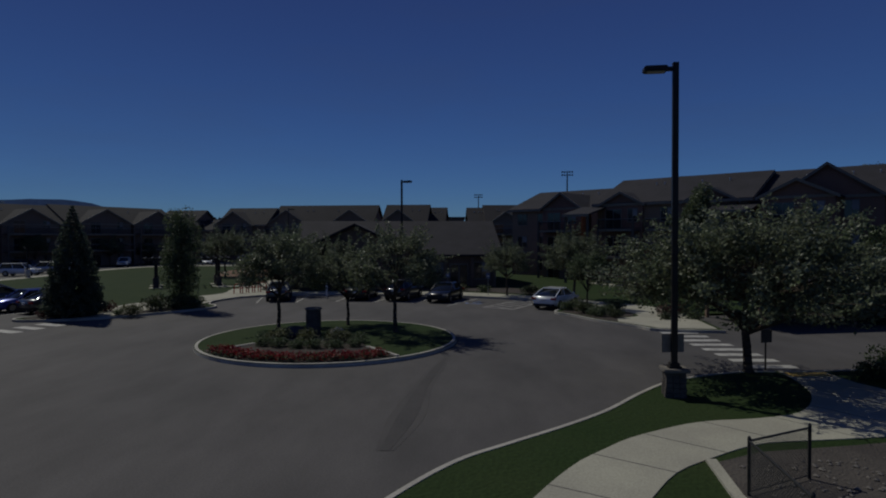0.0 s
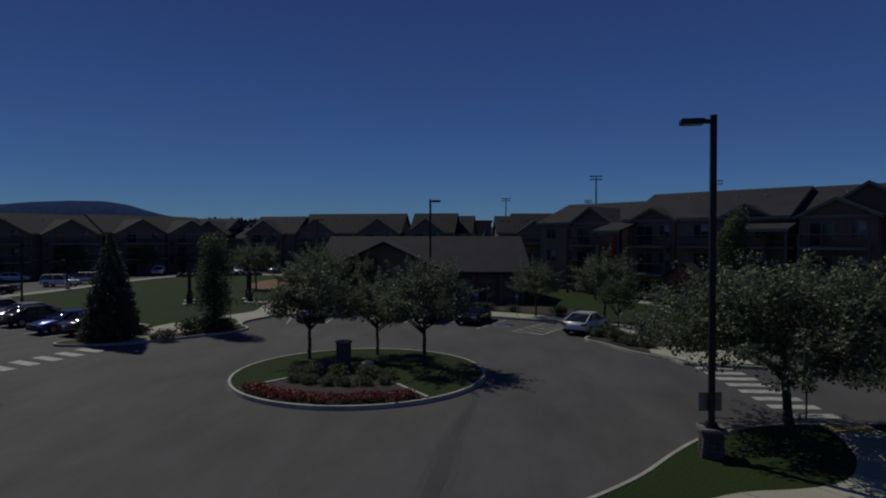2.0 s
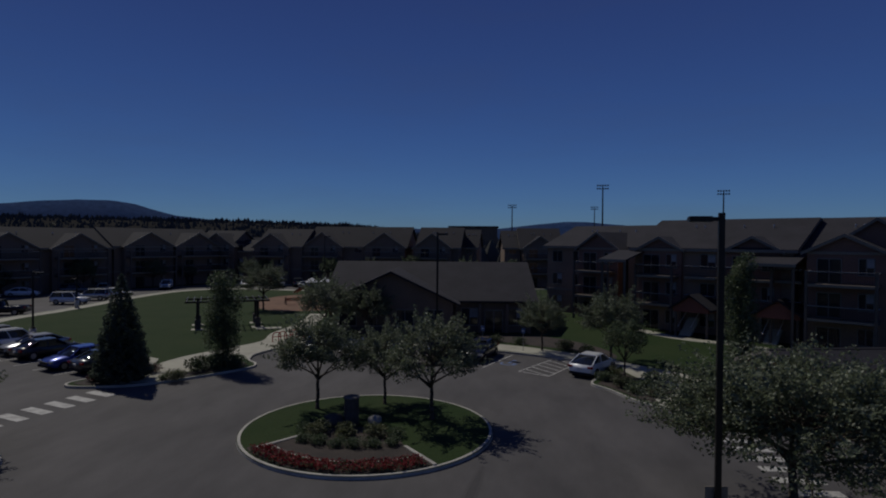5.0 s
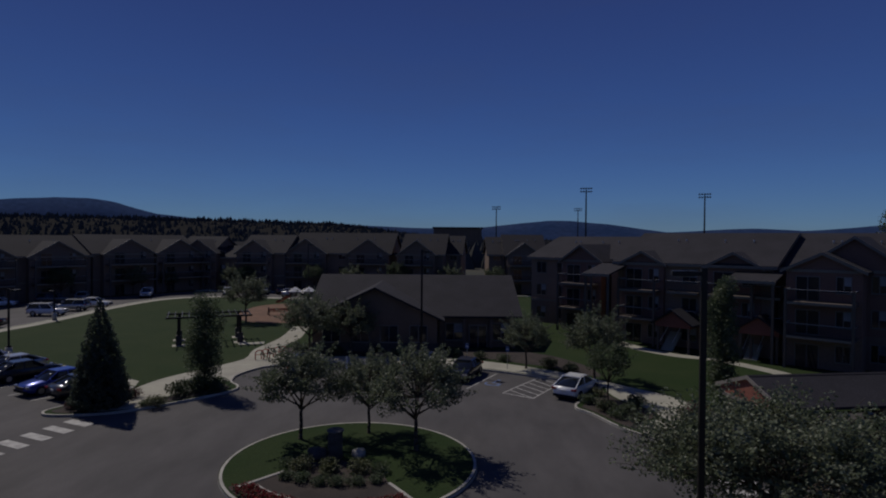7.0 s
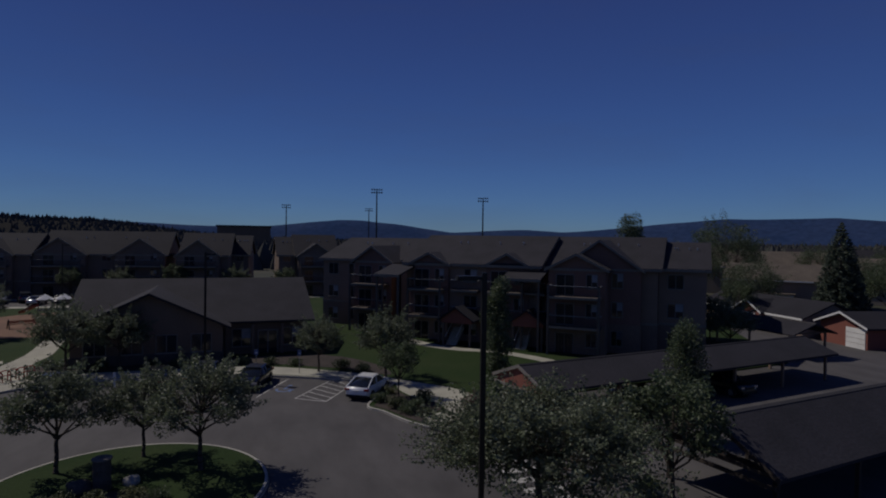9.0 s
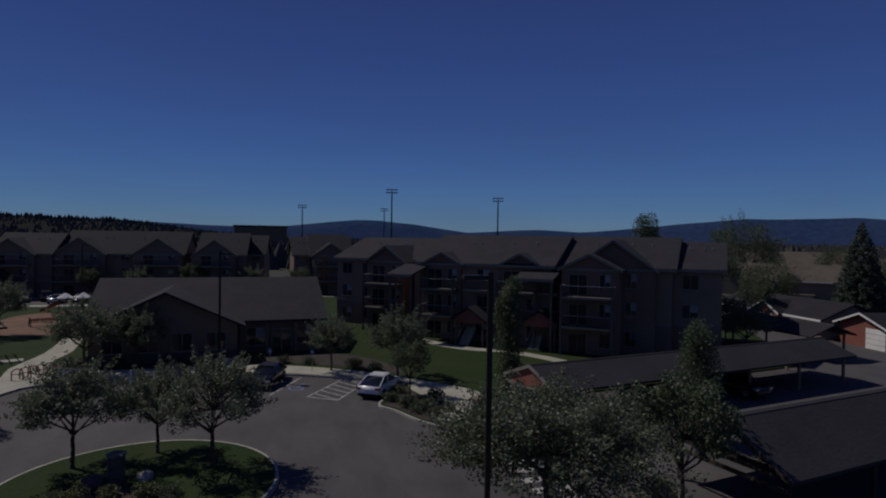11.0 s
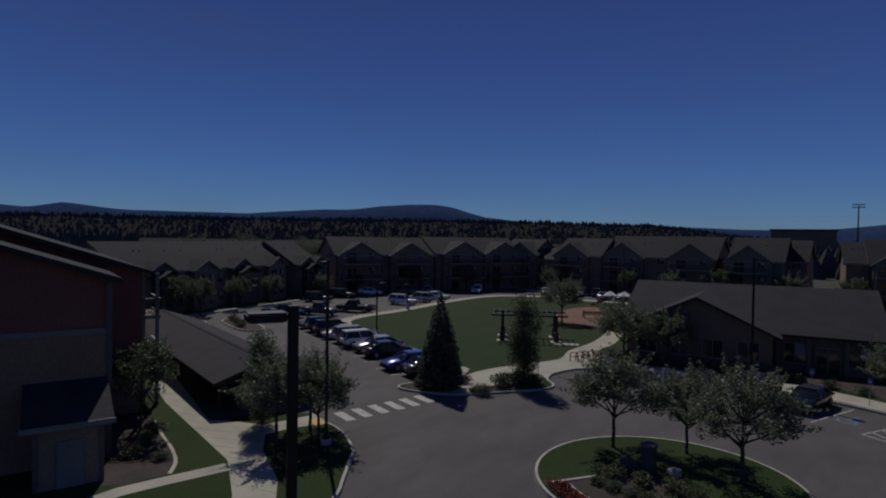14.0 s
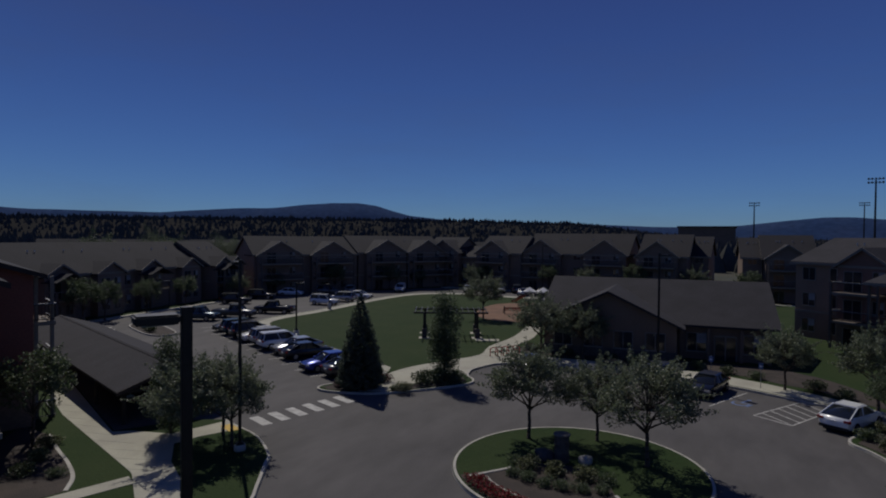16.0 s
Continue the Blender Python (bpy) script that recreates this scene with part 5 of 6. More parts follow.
# pole sign beside the tree
sp_ = thing("sign_post", "small dark square sign on a thin post", "sign", pose(11.3, 22.0, 0.13, 0, 0, 15))
part("post", tube(B(), (0, 0, -0.05), (0, 0, 1.42), 0.03, 0.03, 8), M["bronze"], sp_)
part("sign_panel", box(B(), -0.23, 0.23, -0.05, -0.03, 0.95, 1.42), M["wpost"], sp_, "weathered sign panel")

# island monument
mo = thing("island_monument", "dark round stone pillar with a thin flat cap", "monument", pose(-7.0, 28.6, 0.15, 0, 0, 12))
for row in range(6):
    part("stone_course", tube(B(), (0, 0, 0.22 * row + 0.006), (0, 0, 0.22 * row + 0.215), 0.37 - 0.012 * (row % 2), 0.375 - 0.01 * (row % 3), 12), M["darkstone"], mo)
part("core", tube(B(), (0, 0, -0.05), (0, 0, 1.32), 0.35, 0.35, 12), M["darkstone"], mo)
part("cap", tube(tube(B(), (0, 0, 1.32), (0, 0, 1.37), 0.42, 0.42, 12), (0, 0, 1.37), (0, 0, 1.40), 0.42, 0.36, 12), M["stone"], mo, "thin stone cap")


def rock(x, y, s, label, seed):
    bm = B()
    bmesh.ops.create_icosphere(bm, subdivisions=3, radius=0.5)
    for v in bm.verts:
        v.co *= 1 + 0.35 * noise.noise(v.co * 2.2 + Vector((seed, 0, 0)))
        v.co.z = max(v.co.z * 0.75, -0.28)
    ob = part("boulder", bm, M["darkstone" if "dark" in label else "boulder"], None, smooth=True)
    ob.matrix_world = pose(x, y, 0.15 + 0.2 * s, 0, 0, 40 * seed) @ Matrix.Scale(s, 4)
    return tagged(ob, label, "rock")


rock(-5.9, 28.9, 0.7, "pale rounded boulder on the round island", 1)
rock(-7.85, 28.5, 0.95, "dark rounded boulder beside the stone pillar", 2)


# ---- cars ----
def loft(bm, sections):
    rows = [[bm.verts.new(p) for p in s] for s in sections]
    for r, s in zip(rows, rows[1:]):
        for i in range(len(r) - 1):
            bm.faces.new((r[i], r[i + 1], s[i + 1], s[i]))
    for r, flip in ((rows[0], False), (rows[-1], True)):
        bm.faces.new(r[::-1] if flip else r)
    bmesh.ops.recalc_face_normals(bm, faces=bm.faces)
    return bm


# stations from tail (-1) to nose (+1): place, half width, belt height
BODY = dict(
    sedan=[(-1.0, 0.80, 0.70), (-0.97, 0.88, 0.92), (-0.75, 0.94, 0.98), (-0.3, 0.98, 0.93), (0.3, 0.98, 0.90), (0.55, 0.96, 0.88), (0.85, 0.92, 0.76), (0.97, 0.82, 0.66), (1.0, 0.72, 0.55)],
    suv=[(-1.0, 0.86, 0.85), (-0.97, 0.92, 1.02), (-0.7, 0.97, 1.06), (-0.3, 0.98, 1.04), (0.3, 0.98, 1.02), (0.5, 0.97, 1.02), (0.85, 0.94, 0.94), (0.97, 0.85, 0.82), (1.0, 0.76, 0.66)],
    pickup=[(-1.0, 0.94, 0.95), (-0.985, 0.96, 1.08), (-0.7, 0.97, 1.10), (-0.2, 0.98, 1.10), (0.3, 0.98, 1.10), (0.5, 0.97, 1.10), (0.9, 0.95, 1.04), (0.98, 0.88, 0.95), (1.0, 0.82, 0.75)],
)
# cabin: tail base, tail top, nose top, nose base, roof height
CABIN = dict(sedan=(-0.86, -0.42, 0.12, 0.46, 1.44), hatch=(-0.96, -0.36, 0.10, 0.47, 1.44), suv=(-0.97, -0.86, 0.16, 0.48, 1.74), pickup=(-0.16, -0.10, 0.28, 0.52, 1.86))
CARS = {}


def car_meshes(kind, paint):
    ln, wd = dict(sedan=(4.75, 1.84), hatch=(4.6, 1.82), suv=(4.75, 1.88), pickup=(5.7, 2.0))[kind]
    st = BODY["sedan" if kind == "hatch" else kind]
    hl, hw = ln / 2, wd / 2
    low = 0.24 if kind in ("sedan", "hatch") else 0.34
    secs = []
    for t, w, z in st:
        y, x = t * hl, w * hw
        zl = low + (0.12 if abs(t) > 0.96 else 0)
        zm = zl + (z - zl) * 0.55
        half = [(x * 0.88, zl), (x * 0.98, zl + 0.08), (x, zm), (x * 0.975, z - 0.07), (x * 0.93, z)]
        secs.append([(a, y, b) for a, b in half] + [(-a, y, b) for a, b in half[::-1]])
    body = loft(B(), secs)
    if kind == "pickup":
        box(body, -hw * 0.8, hw * 0.8, -hl * 0.95, -hl * 0.2, 1.101, 1.104)
    tb, tt, nt, nb, zr = CABIN[kind]
    zb = 0.9 if kind in ("sedan", "hatch") else 1.0
    wb, wt = hw * 0.9, hw * 0.70
    gl = B()
    lo = [(-wb, tb * hl, zb), (wb, tb * hl, zb), (wb, nb * hl, zb), (-wb, nb * hl, zb)]
    hi = [(-wt, tt * hl, zr - 0.06), (wt, tt * hl, zr - 0.06), (wt, nt * hl, zr - 0.06), (-wt, nt * hl, zr - 0.06)]
    va, vb = [gl.verts.new(p) for p in lo], [gl.verts.new(p) for p in hi]
    for i in range(4):
        gl.faces.new((va[i], va[(i + 1) % 4], vb[(i + 1) % 4], vb[i]))
    gl.faces.new(vb)
    bmesh.ops.bevel(gl, geom=[e for e in gl.edges if not e.is_boundary], offset=0.05, segments=2, affect="EDGES")
    rf = B()
    top = [(-wt * 1.02, tt * hl - 0.08, zr - 0.07), (wt * 1.02, tt * hl - 0.08, zr - 0.07), (wt * 1.02, nt * hl + 0.05, zr - 0.07), (-wt * 1.02, nt * hl + 0.05, zr - 0.07)]
    cr = [(x * 0.86, y * 0.97 + 0.0, zr) for x, y, z in top]
    va, vb = [rf.verts.new(p) for p in top], [rf.verts.new(p) for p in cr]
    for i in range(4):
        rf.faces.new((va[i], va[(i + 1) % 4], vb[(i + 1) % 4], vb[i]))
    rf.faces.new(vb), rf.faces.new(va[::-1])
    posts = []
    for s in (-1, 1):
        for (ya, yb, yt) in ((tb, tb + 0.05, tt), (nb - 0.02, nb + 0.0, nt)):
            posts.append(("pillar", tube(B(), (s * wb * 1.0, ya * hl, zb), (s * wt * 1.01, yt * hl, zr - 0.05), 0.045, 0.04, 6), paint, False))
        ym = (tb + nb) / 2 + 0.02
        posts.append(("pillar", tube(B(), (s * wb * 1.01, ym * hl, zb), (s * wt * 1.02, ((tt + nt) / 2) * hl, zr - 0.05), 0.04, 0.035, 6), paint, False))
        if kind == "suv":
            posts.append(("roof_rail", tube(B(), (s * wt * 0.93, tt * hl, zr + 0.015), (s * wt * 0.93, nt * hl - 0.1, zr + 0.015), 0.018, 0.018, 6), M["black"], False))
    R = 0.33 if kind in ("sedan", "hatch") else 0.38
    ty, ri = B(), B()
    prof = [(R * 0.62, -0.11), (R * 0.93, -0.11), (R, -0.07), (R, 0.07), (R * 0.93, 0.11), (R * 0.62, 0.11)]
    rows = []
    for i in range(20):
        a = 2 * math.pi * i / 20
        rows.append([ty.verts.new((w, r * math.cos(a), r * math.sin(a))) for r, w in prof])
    for i in range(20):
        r, s = rows[i], rows[(i + 1) % 20]
        for k in range(len(prof)):
            ty.faces.new((r[k], s[k], s[(k + 1) % len(prof)], r[(k + 1) % len(prof)]))
    tube(ri, (-0.085, 0, 0), (0.085, 0, 0), R * 0.2, R * 0.2, 10)
    for i in range(5):
        box(ri, -0.09, 0.09, -0.04, 0.04, 0.03, R * 0.64, pose(0, 0, 0, 72 * i))
    tube(ri, (-0.06, 0, 0), (0.06, 0, 0), R * 0.63, R * 0.63, 20)
    gr, pairs = B(), []
    zl = 0.66 if kind in ("sedan", "hatch") else 0.84
    for s in (-1, 1):
        pairs.append(("headlight", box(B(), s * hw * 0.76 - 0.19, s * hw * 0.76 + 0.19, hl * 0.925, hl * 0.985, zl - 0.07, zl + 0.07), M["head"], False))
        pairs.append(("taillight", box(B(), s * hw * 0.78 - 0.17, s * hw * 0.78 + 0.17, -hl * 1.0, -hl * 0.94, zl + 0.06, zl + 0.2), M["tail"], False))
        pairs.append(("mirror", box(B(), s * hw * 1.03 - 0.09, s * hw * 1.03 + 0.09, hl * 0.37, hl * 0.40, zb + 0.0, zb + 0.14), paint, False))
        pairs.append(("bumper", box(B(), -hw * 0.84, hw * 0.84, s * hl * 0.985 - 0.06, s * hl * 0.985 + 0.06, low + 0.03, low + 0.2), M["tyre"], False))
    box(gr, -hw * 0.5, hw * 0.5, hl * 0.985, hl * 1.012, zl - 0.18, zl + 0.02)
    pl = box(B(), -0.16, 0.16, -hl * 1.012, -hl * 0.99, zl - 0.02, zl + 0.1)
    names = [("body", body, paint, True), ("window_glass", gl, M["carglass"], True), ("roof", rf, paint, False), ("grille", gr, M["black"], False), ("plate", pl, M["white"], False)] + pairs + posts
    out = [(n, finish(n, b, m_, sm)) for n, b, m_, sm in names]
    for p in out[0][1].polygons:
        p.use_smooth = True
    return out, finish("tyre", ty, M["tyre"], True), finish("rim", ri, M["rim"]), hl, hw, R


def car(x, y, az, kind, paint, label, z=0.0):
    """A parked car whose nose looks az degrees clockwise from +y."""
    key = (kind, paint)
    if key not in CARS:
        CARS[key] = car_meshes(kind, M[paint])
    parts, tyre, rim, hl, hw, R = CARS[key]
    c = thing("car", label, "car", pose(x, y, z, 0, 0, -az), group="parked cars")
    for n, me in parts:
        new(n, me).parent = c
    for sx in (-1, 1):
        for sy_ in (-0.62, 0.62):
            w = new("wheel", rim)
            w.parent = c
            w.location = (sx * (hw - 0.10), sy_ * hl, R)
            new("tyre", tyre).parent = w
    return c


car(6.95, 42.5, 31, "hatch", "p_white", "white liftback car parked beside the hatched aisle")
car(-1.1, 46.9, 196, "sedan", "p_black", "black sedan parked nose out at the club house")
car(-4.5, 48.0, 14, "suv", "p_grey", "grey sport utility car parked at the club house")
car(-8.0, 48.4, 4, "sedan", "p_black", "black sedan parked behind the island trees")
car(-14.6, 47.6, -14, "sedan", "p_grey", "dark grey car parked behind the island trees")
ROW = Vector((-0.905, 0.43))
row0 = Vector((-27.2, 39.6))
for i, (k, p, lab, sh) in enumerate((("sedan", "p_grey", "dark grey sedan parked under the spruce", 0.0), ("sedan", "p_blue", "bright blue sedan parked beside the lawn", -0.6), (None, "", "", 0), ("sedan", "p_black", "black sedan parked beside the lawn", 0), ("sedan", "p_silver", "silver sedan parked beside the lawn", 0.3),
                                  ("suv", "p_white", "white sport utility car parked beside the lawn", 0), ("suv", "p_silver", "silver estate car parked beside the lawn", 0.2), ("sedan", "p_white", "white sedan parked beside the lawn", 0), ("suv", "p_black", "black sport utility car parked beside the lawn", 0), ("suv", "p_teal", "dark teal car parked beside the lawn", 0), ("sedan", "p_grey", "grey sedan parked beside the lawn", 0))):
    if k:
        q = row0 + ROW * 2.75 * i + Vector((0.43, 0.905)) * sh
        car(q.x, q.y, 25.4 + (180 if i % 3 == 1 else 0), k, p, lab)
for i, (x, y, az, k, p, lab) in enumerate((
        (-60.4, 59.5, 70, "pickup", "p_grey", "grey pickup parked along the western path"), (-62.4, 55.0, 70, "pickup", "p_teal", "dark green pickup parked along the western path"), (-58.6, 65.4, 250, "pickup", "p_black", "black pickup parked along the western path"),
        (-59.0, 77.5, 80, "suv", "p_white", "white car parked along the western path"), (-59.6, 83.0, 262, "suv", "p_silver", "pale van parked along the western path"), (-59.8, 88.6, 82, "sedan", "p_white", "white sedan parked along the western path"),
        (-72.5, 71.5, 60, "suv", "p_black", "black car in the far row"), (-74, 79, 65, "suv", "p_black", "black car in the far row"), (-73.6, 86.4, 65, "sedan", "p_white", "white car in the far row"), (-68.8, 91.6, 67, "suv", "p_grey", "grey car in the far row"), (-68, 97.4, 155, "sedan", "p_silver", "silver car in the far row"),
        (-60, 103.4, 157, "suv", "p_white", "white car in front of the far houses"), (-48, 110.3, 157, "sedan", "p_white", "white car in front of the far houses"), (-42, 112.4, 157, "suv", "p_silver", "silver car in front of the far houses"), (-38.8, 113.6, 337, "suv", "p_grey", "grey car in front of the far houses"),
        (-35.8, 109.8, 0, "sedan", "p_silver", "silver car beyond the playground"), (-32.4, 110.2, 180, "sedan", "p_black", "black car beyond the playground"), (-29.2, 110.4, 0, "suv", "p_white", "white car beyond the playground"),
        (-35.6, 27.6, 22, "suv", "p_black", "black car under the carport"), (-39.6, 29.3, 22, "sedan", "p_silver", "silver car under the carport"), (-46.4, 32.0, 22, "sedan", "p_grey", "grey car under the carport"),
        (24.5, 35.0, -11, "sedan", "p_grey", "dark grey car under the carport"), (33.0, 36.8, 169, "suv", "p_black", "black car under the carport"))):
    car(x, y, az, k, p, lab)


# ---- distance ----
def hills(name, dist, heights, material, label, jag=0.0, seed=0, depth=400, base=-6, n=300):
    """A ridge at a distance: rows of azimuth and height in metres, with a back slope."""
    bm, rows = B(), []
    az0, az1 = heights[0][0], heights[-1][0]
    prof = np.interp(np.linspace(az0, az1, n), [h[0] for h in heights], [h[1] for h in heights])
    for i in range(n):
        a = radians(az0 + (az1 - az0) * i / (n - 1))
        hgt = prof[i] * (1 + 0.06 * noise.noise(Vector((i * 0.13, seed, 0)))) + jag * noise.noise(Vector((i * 0.9, seed + 5, 0)))
        d = Vector((math.sin(a), math.cos(a), 0))
        rows.append([bm.verts.new(d * (dist - depth) + Vector((0, 0, base))), bm.verts.new(d * (dist - depth * 0.45) + Vector((0, 0, hgt * 0.55))), bm.verts.new(d * dist + Vector((0, 0, hgt))), bm.verts.new(d * (dist + depth) + Vector((0, 0, base)))])
    for r, s in zip(rows, rows[1:]):
        for k in range(3):
            bm.faces.new((r[k], s[k], s[k + 1], r[k + 1]))
    bmesh.ops.recalc_face_normals(bm, faces=bm.faces)
    return tagged(part(name, bm, material, None, smooth=True), label, "hills", kind="structure")


def far_woods(name, spots, label, seed, material="wood"):
    """Many small jagged conifers as one mass. spots: (azimuth, distance, ground height, tree height)."""
    rng = np.random.default_rng(seed)
    v, f = [], []
    for az, dist, zg, h in spots:
        a = radians(az)
        x, y = math.sin(a) * dist, math.cos(a) * dist
        w = h * rng.uniform(0.2, 0.5)
        b = len(v)
        turn = rng.uniform(0, 1)
        for k in range(5):
            t = 2 * math.pi * (k + turn) / 5
            v.append((x + w * math.cos(t), y + w * math.sin(t), zg - 1))
        for k in range(5):
            t = 2 * math.pi * (k + turn + 0.5) / 5
            v.append((x + w * 0.62 * math.cos(t), y + w * 0.62 * math.sin(t), zg + h * 0.5))
        v.append((x, y, zg + h))
        for k in range(5):
            f += [(b + k, b + (k + 1) % 5, b + 5 + k), (b + (k + 1) % 5, b + 5 + (k + 1) % 5, b + 5 + k), (b + 5 + k, b + 5 + (k + 1) % 5, b + 10)]
    me = bpy.data.meshes.new(name)
    me.from_pydata(v, [], f)
    me.materials.append(M[material])
    return tagged(new(name, me), label, "woods", kind="stuff")


# the far ridge takes its haze from the blue hill colour
hills("hills_far", 4300, [(-85, 170), (-72.4, 171), (-68.7, 158), (-66.3, 189), (-60.8, 160), (-51.7, 159), (-47.6, 186), (-43, 205), (-40, 228), (-36.8, 253), (-34.5, 246), (-32.5, 228), (-31, 195), (-29.4, 162), (-24, 125), (-12, 110), (-7, 95), (-4.6, 93), (0.3, 100), (4, 135), (6.5, 150), (9, 148), (11.9, 130), (17.4, 72), (21, 90), (24.5, 100), (28, 84), (31.3, 101), (38.2, 155), (42.4, 181), (46, 178), (50.2, 184), (53.4, 162), (75, 150)], M["hill"], "forested mountains on the horizon, coloured blue for haze", seed=3)
hills("hills_woods", 1500, [(-85, 44), (-60, 46), (-40, 52), (-29.4, 52), (-23.8, 50), (-13.8, 45), (-9.2, 31), (-5, 20), (0, 12), (10, 8), (40, 10), (75, 10)], M["woodfloor"], "dark wooded rise behind the houses", seed=8, depth=700)
rw = random.Random(4)
WA, WH = [-85, -60, -40, -29.4, -23.8, -13.8, -9.2, -5, 0, 10, 40, 75], [44, 46, 52, 52, 50, 45, 31, 20, 12, 8, 10, 10]
far_woods("woods_ridge", [(a, 1500 + rw.uniform(-80, 20), float(np.interp(a, WA, WH)) - 5, rw.uniform(7, 15) * (1.0 if a < -8 else 0.7)) for a in np.linspace(-80, 60, 1500)], "jagged dark conifers along the wooded rise", 2)
spots = []
for i in range(11000):
    a, d = rw.uniform(-82, 62), 190 + 1310 * rw.random() ** 0.9
    if -75 < a < 42 and d < 215:
        d += 40
    spots.append((a, d, -1 + float(np.interp(d, (800, 1185, 1500), (0, 0.55, 1.0))) * float(np.interp(a, WA, WH)), rw.uniform(5, 13) * (0.8 if d > 700 else 1.0)))
far_woods("woods_valley", spots, "scattered dark trees across the valley", 3)


# ---- stadium floodlights ----
def floodlight(x, y, h):
    f = thing("floodlight_mast", "tall thin floodlight mast with two rows of lamps", "floodlight", pose(x, y, 0, 0, 0, -math.degrees(math.atan2(x, y))), group="stadium floodlights")
    part("mast", tube(B(), (0, 0, -0.1), (0, 0, h), 0.42, 0.24, 10), M["bronze"], f)
    for dz in (-0.9, 0.35):
        part("crossbar", box(B(), -2.2, 2.2, -0.08, 0.08, h + dz - 0.08, h + dz + 0.08), M["bronze"], f)
        for i in range(5):
            bm = tube(B(), (-2.0 + i, -0.45, h + dz + 0.05), (-2.0 + i, 0.1, h + dz + 0.35), 0.36, 0.2, 10)
            part("lamp", bm, M["bronze"], f, "round dark floodlight")


for x, y, h in ((43.0, 242.3, 31.6), (9.3, 328.0, 28.8), (91.3, 246.2, 29.8), (61.0, 371.0, 30.4)):
    floodlight(x, y, h)

# ---- pergola on the lawn ----
pg = thing("pergola", "dark open-raftered pergola on stone-based posts beside the lawn path", "pergola", pose(-27.2, 58.3, 0.13, 0, 0, 26.5))
for sx in (-2.9, 2.9):
    for sy2 in (0.0, 3.4):
        part("pedestal", box(B(), sx - 0.27, sx + 0.27, sy2 - 0.27, sy2 + 0.27, -0.05, 1.0), M["darkstone"], pg, "stone post base")
        part("post", box(B(), sx - 0.13, sx + 0.13, sy2 - 0.13, sy2 + 0.13, 1.0, 2.65), M["bronze"], pg)
        part("footing", box(B(), sx - 0.6, sx + 0.6, sy2 - 0.6, sy2 + 0.6, -0.1, 0.02), M["concrete"], pg, "pale concrete footing")
for sy2 in (0.0, 3.4):
    part("beam", box(B(), -4.1, 4.1, sy2 - 0.08, sy2 + 0.08, 2.65, 2.83), M["bronze"], pg)
for i in range(13):
    x = -3.9 + 7.8 * i / 12
    part("rafter", box(B(), x - 0.04, x + 0.04, -0.9, 4.3, 2.83, 2.93), M["bronze"], pg)

# ---- playground ----
py = thing("play_structure", "playground tower with pale pyramid roofs and an orange slide", "playground", pose(-27.4, 90.2, 0.14, 0, 0, 17))
for cx in (-1.05, 1.05):
    for sx in (-0.75, 0.75):
        for sy2 in (-0.75, 0.75):
            part("post", tube(B(), (cx + sx, sy2, -0.05), (cx + sx, sy2, 2.6), 0.06, 0.06, 8), M["bronze"], py)
    part("deck", box(B(), cx - 0.75, cx + 0.75, -0.75, 0.75, 1.1, 1.2), M["bronze"], py)
    bm = B()
    vs = [bm.verts.new(p) for p in ((cx - 0.95, -0.95, 2.55), (cx + 0.95, -0.95, 2.55), (cx + 0.95, 0.95, 2.55), (cx - 0.95, 0.95, 2.55))]
    ap = bm.verts.new((cx, 0, 3.25))
    for i in range(4):
        bm.faces.new((vs[i], vs[(i + 1) % 4], ap))
    bm.faces.new(vs[::-1])
    part("canopy", bm, M["white"], py, "pale pyramid canopy")
bm = B()
box(bm, -0.3, 0.3, -2.8, 0, -0.04, 0.04, pose(-3.6, -0.9, 0.95, -22, 0, 40))
for s in (-1, 1):
    box(bm, s * 0.32 - 0.03, s * 0.32 + 0.03, -2.8, 0, -0.04, 0.24, pose(-3.6, -0.9, 0.95, -22, 0, 40))
part("slide", bm, M["p_orange"], py, "orange plastic slide")
for i in range(5):
    part("rail", tube(B(), (-1.8 + i * 0.9, -0.75, 1.2), (-1.8 + i * 0.9, -0.75, 2.0), 0.03, 0.03, 6), M["p_orange"], py)
bx = thing("play_climber", "low orange and dark playground climber", "playground", pose(-27.6, 80.5, 0.14, 0, 0, 30))
for i in range(5):
    part("rung", tube(B(), (-1.4, 0.35 * i, 0.9 - 0.15 * abs(i - 2)), (1.4, 0.35 * i, 0.9 - 0.15 * abs(i - 2)), 0.05, 0.05, 6), M["p_orange"], bx)
for sx in (-1.4, 1.4):
    part("frame", tube(B(), (sx, 0, -0.05), (sx, 0.7, 1.1), 0.06, 0.06, 6), M["bronze"], bx)
    part("frame", tube(B(), (sx, 1.4, -0.05), (sx, 0.7, 1.1), 0.06, 0.06, 6), M["bronze"], bx)

# ---- cycle racks ----
def cycle_rack(x, y, az):
    r = thing("cycle_rack", "red painted loop cycle rack on the concrete", "cycle rack", pose(x, y, Z2, 0, 0, az), group="cycle racks")
    bm = B()
    prev = None
    for i in range(13):
        a = math.pi * i / 12
        p = Vector((0.35 * math.cos(a), 0, 0.55 + 0.3 * math.sin(a)))
        if prev is not None:
            tube(bm, prev, p, 0.045, 0.045, 8)
        prev = p
    for s in (-1, 1):
        tube(bm, (0.35 * s, 0, -0.03), (0.35 * s, 0, 0.55), 0.045, 0.045, 8)
    part("loop", bm, M["p_rack"], r)
    part("bar", tube(B(), (-0.35, 0, 0.45), (0.35, 0, 0.45), 0.03, 0.03, 8), M["p_rack"], r)


for i in range(5):
    cycle_rack(-19.3 + 0.36 * i, 51.0 + 0.5 * i, 20)

